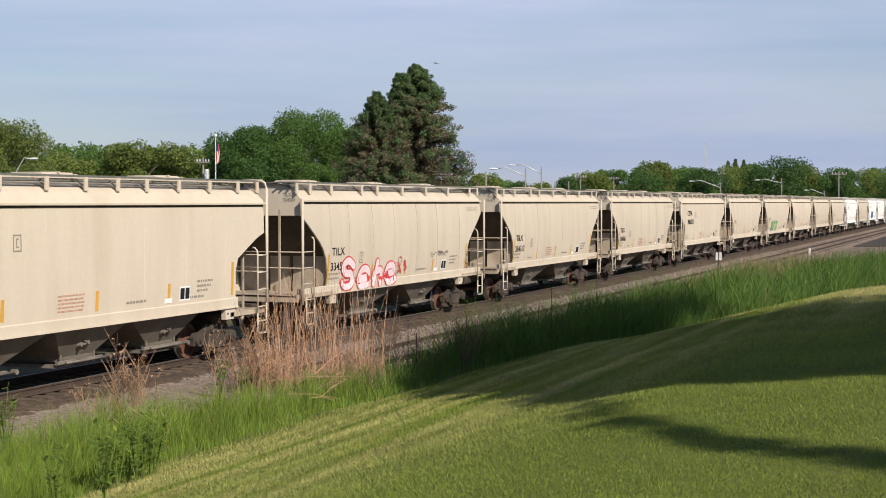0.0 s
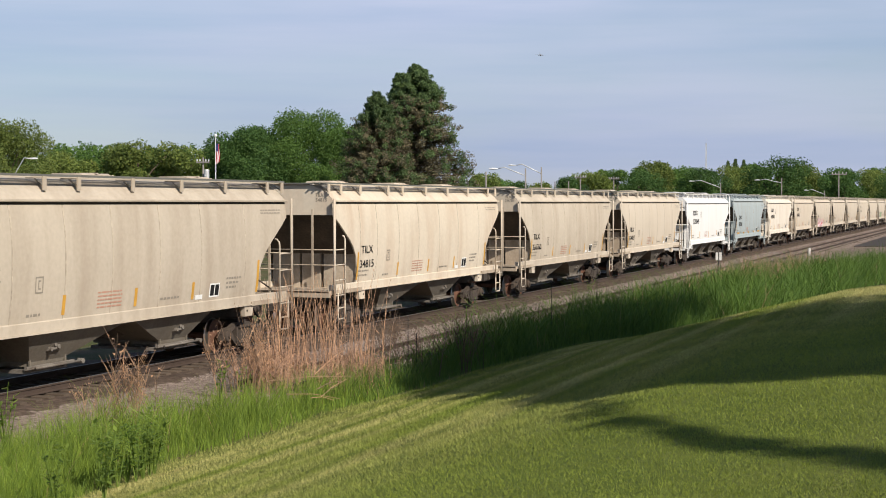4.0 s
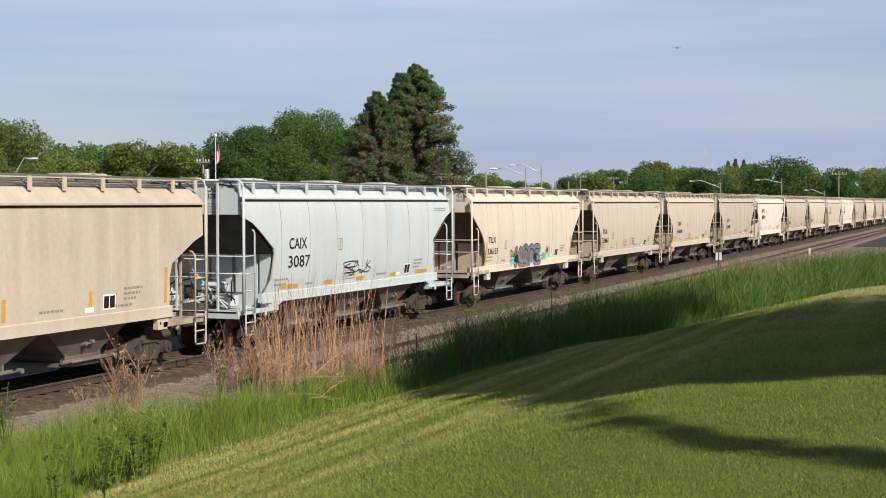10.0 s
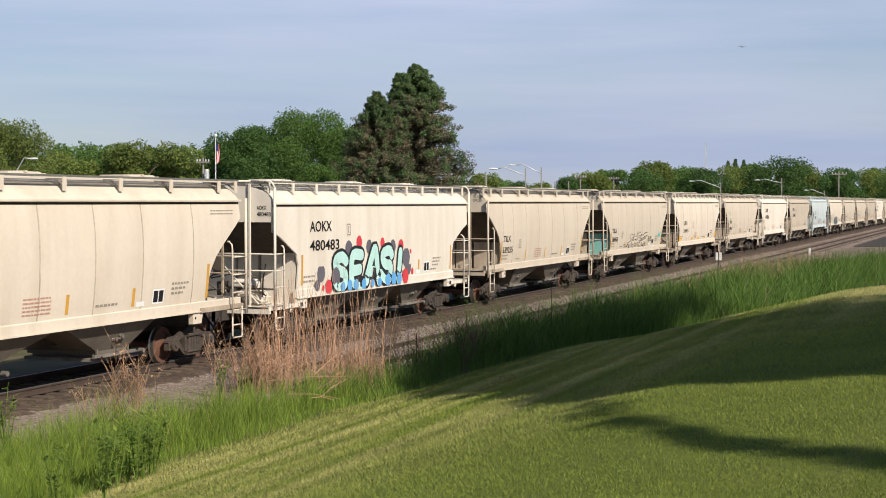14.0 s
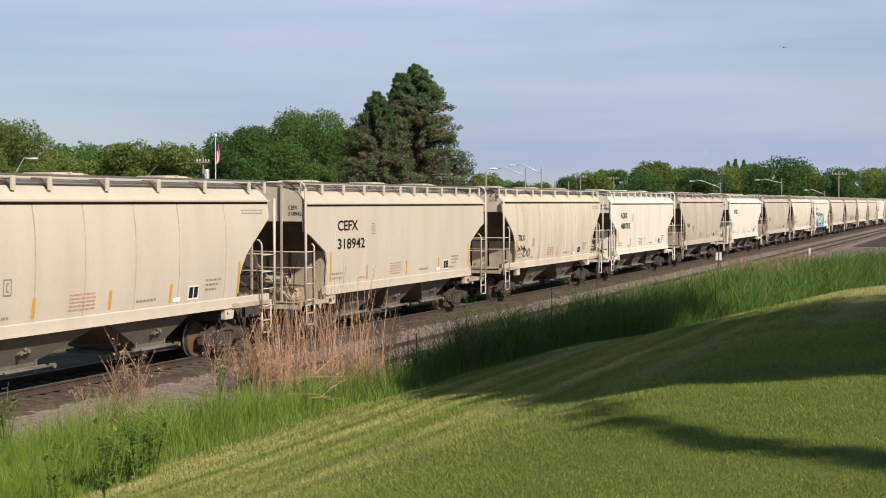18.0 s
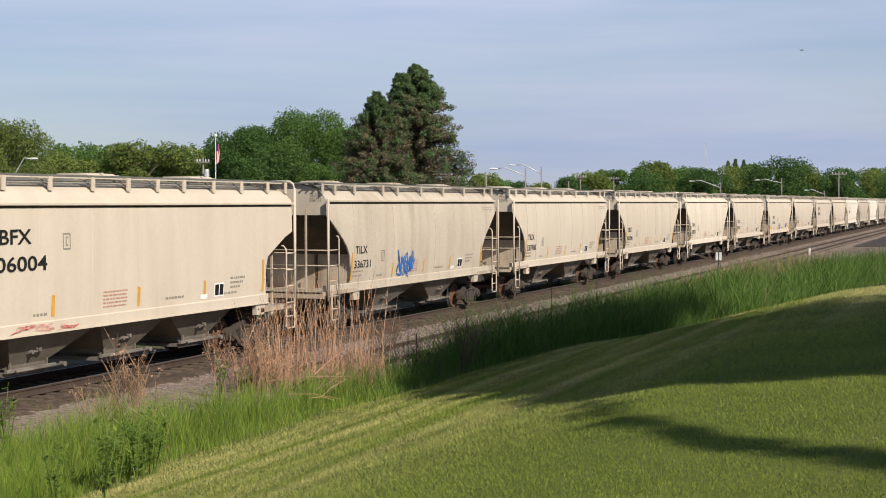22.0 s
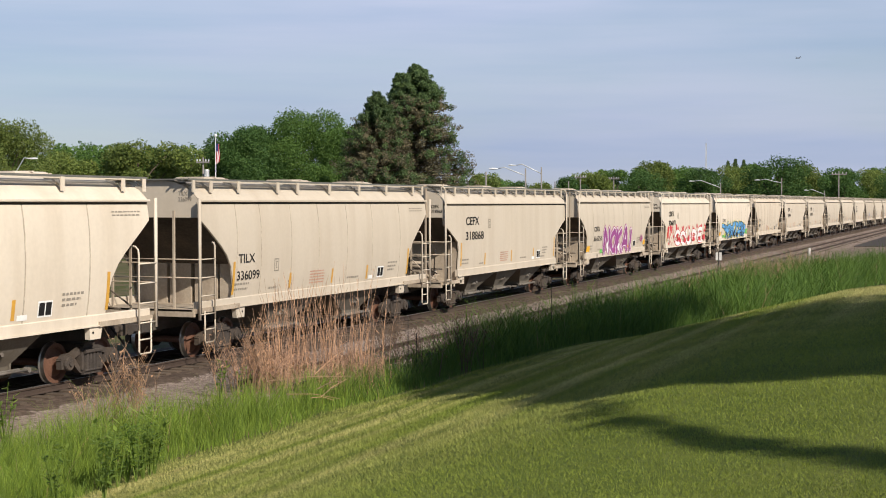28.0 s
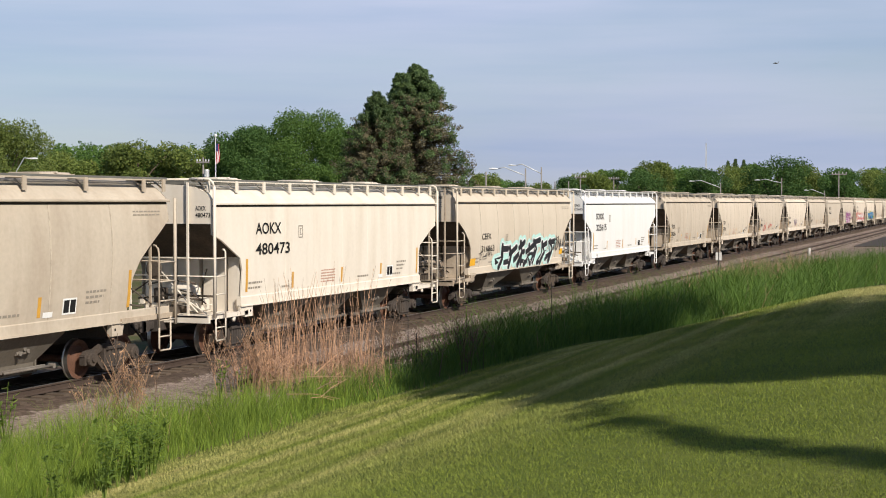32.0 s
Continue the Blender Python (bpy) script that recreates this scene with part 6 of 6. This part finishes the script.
# ---- far woods that close the horizon ----
def far_woods():
    rnd = np.random.RandomState(77)
    balls = []
    for i in range(420):
        u = -0.42 + 0.84 * i / 419 + rnd.uniform(-.002, .002)
        depth = 520 + rnd.uniform(-30, 60)
        p = spot(u, depth)
        for j in range(3):
            balls.append(((p.x + rnd.uniform(-3, 3), p.y + rnd.uniform(-3, 3), rnd.uniform(1, 8.5) - .5 * j), rnd.uniform(2.0, 4.0)))
    v, n = leaf_cloud(balls, 60000, .8, rnd)
    return solo("far_woods", leaf_mesh("far_woods", v, n, M_LEAF), M_LEAF, "distant belt of green woods along the horizon", "woods", kind="stuff")


far_woods()


# ---- yard trees beside and behind the camera, which shade the lawn ----
def yard_tree(base, balls, leaves, seed, label, limb=()):
    rnd = np.random.RandomState(seed)
    tree = thing("yard_tree", label, "tree", pose(*base))
    local = [((p[0] - base[0], p[1] - base[1], p[2] - base[2]), r) for p, r in balls]
    g = Geo().tube([(0, 0, -.4), (.1, 0, 4), (0, .15, 9), (.2, 0, 14)], .38, 10, .10)
    for p, r in local[::2]:
        g.tube([(0, 0, 8 + 4 * rnd.uniform()), (p[0] * .5, p[1] * .5, 13.2), p], .06, 5, .02)
    part("trunk", g, M_BARK, tree)
    v, n = leaf_cloud(local, leaves, .18, rnd)
    if limb:
        far = [((p[0] - base[0], p[1] - base[1], p[2] - base[2]), r) for p, r in limb]
        g = Geo().tube([(-.6, 0, 9)] + [p for p, r in far[::4]], .07, 5, .015)
        part("bough", g, M_BARK, tree)
        v2, n2 = leaf_cloud(far, 620, .16, rnd)
        v, n = np.concatenate([v, v2]), n + n2
    part("crown", leaf_mesh("crown", v, n, M_LEAF), M_LEAF, tree)
    return tree


SHADE = [(21.2, -5.3), (24, -3.9), (43.5, -4.4), (43, -8.2), (33, -8.6), (27, -9.9), (25.0, -11.1), (23.6, -12.0), (21.3, -13.2), (20.9, -14.6), (20.5, -17.5), (6.8, -17.5), (6.9, -14.9), (6.5, -13.5), (7.2, -12.5), (8.6, -11.6), (10.4, -10.7), (13.9, -9.1), (17.6, -7.2)]


def inside(x, y, ring):
    hit = False
    for (x0, y0), (x1, y1) in zip(ring, ring[1:] + ring[:1]):
        if (y0 > y) != (y1 > y) and x < (x1 - x0) * (y - y0) / (y1 - y0) + x0:
            hit = not hit
    return hit


def crown_balls(x0, x1, count, r, seed):
    """Balls of one crown, 12 to 20 m up: large ones inside, small ones along the crown's edge."""
    rnd = random.Random(seed)
    balls = []
    while len(balls) < count:
        x, y = rnd.uniform(x0, x1), rnd.uniform(-17.5, -3.9)
        q = r * rnd.uniform(.45, 1.15)
        if all(inside(x + .8 * q * a, y + .8 * q * b, SHADE) for a, b in ((0, 0), (1, 0), (-1, 0), (0, 1), (0, -1), (.7, .7), (-.7, .7), (.7, -.7), (-.7, -.7))):
            dz = rnd.uniform(-3, 3)
            sh = dz / math.tan(SUN_ELEV)
            balls.append(((x + SUN_DIR.x * sh, y + SUN_DIR.y * sh, 16 + dz), q))
    return balls


bough = [(9.8, -10.95), (7.0, -12.06), (4.44, -13.03), (3.55, -13.7), (2.71, -14.29), (2.08, -14.78), (1.5, -15.22), (.6, -15.9)]
limb = []
for n, ((xa, ya), (xb, yb)) in enumerate(zip(bough, bough[1:])):
    for k in (0, .25, .5, .75):
        limb.append(((xa + (xb - xa) * k, ya + (yb - ya) * k, 16 + .2 * math.sin(7 * xa + 3 * k)), .17 + .030 * (n + k)))
yard_tree((12, -17, 2.4), crown_balls(6, 17, 170, .8, 3), 62000, 33, "leafy yard tree with one long bough", limb)
yard_tree((23, -15, 2.2), crown_balls(16, 28, 190, .85, 1), 60000, 31, "tall leafy yard tree at the lawn's side")
yard_tree((35, -14, 1.6), crown_balls(25, 44, 220, .95, 2), 66000, 32, "leafy yard tree at the lawn's far side")
# ---- lamps, poles, flag and trackside posts ----
def far_spot(x, depth):
    p = spot(px(x), depth, -0.9)
    return p


def street_lamp(x_pole, y_top, x_head, y_head, depth, wood=True):
    """A cobra-head lamp on a long arm, on its pole; the arm points along the picture."""
    p = far_spot(x_pole, depth)
    top = height_at(y_top, depth) + .4
    lamp = thing("street_lamp", "grey street lamp with a long arm and a white head", "street lamp", pose(*p), "street lamps")
    part("pole", Geo().tube([(0, 0, -.3), (0, 0, top)], .09, 8, .06), M_POLE if wood else M_GALV, lamp)
    reach = (x_head - x_pole) / 2600 * depth
    z1 = height_at(y_head, depth)
    a = RIGHT * reach
    z0 = top - .6
    part("arm", Geo().tube([(0, 0, z0), (a.x * .35, a.y * .35, z0 + (z1 - z0) * .55), (a.x * .75, a.y * .75, z0 + (z1 - z0) * .95 + .15), (a.x, a.y, z1)], .04, 6), M_GALV, lamp)
    u = a.normalized()
    g = Geo()
    rows = []
    for t, w, h in ((-.05, .07, .04), (.12, .12, .06), (.35, .14, .08), (.58, .12, .06), (.68, .04, .03)):
        c = a + u * t
        side = Vector((-u.y, u.x, 0)) * w
        rows.append([(c.x + side.x * math.cos(q), c.y + side.y * math.cos(q), z1 + h * math.sin(q)) for q in np.linspace(0, 2 * math.pi, 11)])
    g.sheet(rows)
    part("lamp_head", g, M_LAMPHEAD, lamp, "white cobra-head lamp housing")
    return lamp


for args in ((930, 307, 880, 299, 120), (1275, 330, 1228, 321, 190), (1383, 321, 1344, 319, 190), (1459, 342, 1430, 337, 230), (20, 320, 52, 281, 110)):
    street_lamp(*args)
street_lamp(958, 304, 912, 293, 135)


def utility_pole(x, y_top, depth, arm=1.2, label="weathered wooden utility pole with a crossarm"):
    p = far_spot(x, depth)
    h = height_at(y_top, depth)
    pole = thing("utility_pole", label, "utility pole", pose(*p, 0, 0, math.degrees(THETA) - 90), "utility poles")
    part("pole", Geo().tube([(0, 0, -.4), (0, 0, h)], .11, 8, .08), M_POLE, pole)
    if arm:
        part("crossarm", Geo().box(-arm, arm, -.22, -.11, h - .55, h - .40, .01), M_POLE, pole)
        for q in (-.9, -.45, .45, .9):
            part("insulator", Geo().lathe([(.03, h - .40), (.07, h - .34), (.05, h - .26), (.07, h - .22), (.03, h - .16)], (q * arm, -.165, 0), 2, 8), M_GALV, pole)
    return pole


for x, y, d, arm in ((360, 279, 140, .62), (1027, 309, 230, .9), (1086, 312, 250, .9), (1484, 303, 210, 1.1), (860, 304, 150, 0), (1006, 321, 260, 0), (982, 322, 240, 0)):
    utility_pole(x, y, d, arm, "weathered wooden utility pole with a crossarm" if arm else "plain wooden pole beyond the railway")
p = far_spot(363, 139)
can = thing("pole_transformer", "small pale transformer can on a utility pole", "transformer", pose(p.x, p.y, 0))
part("tank", Geo().lathe([(.0, 6.2), (.22, 6.25), (.24, 6.4), (.24, 7.1), (.2, 7.2), (0, 7.22)], (.34, 0, 0), 2, 12), M_GALV, can)
part("bracket", Geo().box(-.08, .34, -.04, .04, 6.6, 6.7), M_GALV, can)

# radio mast
p = far_spot(1249, 700)
h = height_at(254, 700)
mast = thing("radio_mast", "slender pale radio mast beyond the trees", "mast", pose(*p))
g = Geo()
for a in (0, 2.09, 4.19):
    g.tube([(.3 * math.cos(a), .3 * math.sin(a), -.5), (.3 * math.cos(a), .3 * math.sin(a), h)], .08, 5)
for i in range(24):
    z = h * i / 24
    g.tube([(.3, 0, z), (-.15, .26, z + h / 48), (-.15, -.26, z + h / 24)], .04, 4)
part("lattice", g, M_GALV, mast)
part("antenna", Geo().tube([(0, 0, h - .2), (0, 0, h + 3)], .05, 5), M_GALV, mast)


# flagpole with a hanging striped flag
def flagpole():
    d = 150
    p = far_spot(382, d)
    h = height_at(243, d)
    pole = thing("flagpole", "white flagpole with a limp striped flag", "flagpole", pose(*p))
    part("pole", Geo().tube([(0, 0, -.4), (0, 0, h)], .07, 8, .045), M_GALV, pole)
    part("finial", Geo().lathe([(.0, h - .02), (.13, h + .06), (.16, h + .16), (.12, h + .27), (0, h + .32)], (0, 0, 0), 2, 12), M_LAMPHEAD, pole, "pale ball")
    flag = new("flag")
    flag.parent = pole
    top = height_at(255, d)
    low = height_at(290, d)
    for i in range(7):
        m = M_FLAGRED if i % 2 == 0 else M_FLAGWHITE
        rows = []
        for z in np.linspace(top - (i < 4) * .75, low + .2 * i / 7, 8):
            x = .05 + .05 * i
            rows.append([(RIGHT.x * x, RIGHT.y * x + .06 * math.sin(z * 3 + i), z), (RIGHT.x * (x + .05), RIGHT.y * (x + .05) + .06 * math.sin(z * 3 + i + 1), z - .03)])
        part("stripe", Geo().sheet(rows), m, flag)
    rows = [[(RIGHT.x * x, RIGHT.y * x - .02, z) for x in (.045, .28)] for z in (top + .02, top - .4, top - .78)]
    part("canton", Geo().sheet(rows), M_FLAGBLUE, flag)
    part("lower_streamer", Geo().box(-.08, .12, -.02, .02, height_at(305, d), low - .1), M_FLAGBLUE, pole, "dark folded cloth low on the pole")


flagpole()


# trackside posts
def trackside_post(x, y_foot, y_head, depth, label, plate_h=0.0, r=.035, mat=None, box=False):
    a, b, z = seen_spot(x, depth)
    head = EYE.z + (358.5 - y_head) / 2600 * depth
    post = thing("trackside_post", label, "post", pose(a, b, z, 0, 0, math.degrees(THETA) - 90))
    if box:
        part("shaft", Geo().box(-.09, .09, -.09, .09, -.3, head - z, .02), mat, post)
    else:
        part("shaft", Geo().tube([(0, 0, -.3), (0, 0, head - z)], r, 6), mat or M_ROD, post)
    if plate_h:
        part("plate", Geo().box(-.16, -.03, -.06, -.04, head - z - plate_h, head - z, 0), M_CONCRETE, post, "white marker board")
        part("plate", Geo().box(.03, .16, -.06, -.04, head - z - plate_h, head - z, 0), M_CONCRETE, post, "white marker board")
    return post


trackside_post(1272, 486, 447, 78, "dark post with white marker boards beside the siding", .42, .05)
trackside_post(1433, 462, 439, 110, "short pale leaning concrete post in the grass", 0, .06, M_CONCRETE, True)
trackside_post(976, 560, 500, 46, "thin dark steel rod standing in the grass", 0, .011)
trackside_post(1057, 540, 450, 52, "thin dark steel rod standing in the grass", 0, .012)
trackside_post(722, 640, 560, 38, "thin dark stake standing in the ditch", 0, .012)
trackside_post(737, 640, 590, 38, "thin dark stake standing in the ditch", 0, .012)

# dark asphalt crossing apron in the distance
solo("asphalt_apron", Geo().box(160, 215, 10.5, 14.2, -.75, -.50), M_ASPHALT, "dark asphalt crossing apron beside the siding", "road", kind="structure")
# ---- aircraft ----
def build_aircraft():
    a = thing("aircraft", "small grey twin-engined airliner far off in the sky", "aircraft")
    part("fuselage", Geo().lathe([(0.05, -16), (1.0, -13), (1.9, -8), (2.0, 8), (1.6, 12), (0.2, 16)], (0, 0, 0), 0, 12), M_PLANE, a)
    for s in (-1, 1):
        part("wing", Geo().add([(3, s * 1.5, -.6), (-3, s * 1.5, -.6), (-5.5, s * 16, .6), (-3.5, s * 16, .6), (3, s * 1.5, -.2), (-3, s * 1.5, -.2), (-5.5, s * 16, .8), (-3.5, s * 16, .8)], [(0, 1, 2, 3), (4, 5, 6, 7), (0, 1, 5, 4), (1, 2, 6, 5), (2, 3, 7, 6), (3, 0, 4, 7)]), M_PLANE, a)
        part("engine", Geo().lathe([(.7, -1.5), (1.0, 0), (1.0, 2), (.8, 2.4)], (2.2, s * 5.5, -1.5), 0, 12), M_PLANE, a)
        part("tailplane", Geo().add([(-12.5, s * .8, .6), (-15, s * .8, .6), (-16.2, s * 5.5, 1), (-15, s * 5.5, 1), (-12.5, s * .8, .8), (-15, s * .8, .8), (-16.2, s * 5.5, 1.2), (-15, s * 5.5, 1.2)], [(0, 1, 2, 3), (4, 5, 6, 7), (0, 1, 5, 4), (1, 2, 6, 5), (2, 3, 7, 6), (3, 0, 4, 7)]), M_PLANE, a)
    part("fin", Geo().add([(-10.5, -.15, 1.6), (-14.5, -.15, 1.6), (-16.2, -.15, 7), (-14.2, -.15, 7), (-10.5, .15, 1.6), (-14.5, .15, 1.6), (-16.2, .15, 7), (-14.2, .15, 7)], [(0, 1, 2, 3), (4, 5, 6, 7), (0, 1, 5, 4), (1, 2, 6, 5), (2, 3, 7, 6), (3, 0, 4, 7)]), M_PLANE, a)
    for o in a.children:
        o.data.transform(Matrix.Scale(.6, 4))
    return a


aircraft = build_aircraft()
# seconds, column and row of the sky, distance, heading
FLIGHT = [(0.0, 771, 113, 2600, 30), (3.0, 911, 102, 2700, 28), (6.0, 1043, 93, 2800, 26), (9.0, 1161, 87, 2950, 22), (13.0, 1288, 84, 3150, 18), (16.0, 1349, 84, 3350, 24), (19.0, 1397, 86, 3550, 32), (23.0, 1421, 92, 3750, 48), (28.0, 1410, 104, 3950, 70), (32.0, 1371, 113, 4100, 88)]


def aircraft_pose(x, y, d, turn):
    p = EYE + FWD * d + RIGHT * (px(x) * d)
    return pose(p.x, p.y, EYE.z + (358.5 - y) / 2600 * d, 12 if turn > 30 else 4, 0, turn - 20)


def motions():
    """The train runs at one speed; the aircraft climbs away and turns."""
    for car, x, number in train:
        walk(car, [(0.0, pose(x, TRACK, 0)), (32.0, pose(x + SPEED * 32.0, TRACK, 0))])
    walk(aircraft, [(t, aircraft_pose(px, pz, d, turn)) for t, px, pz, d, turn in FLIGHT])


motions()
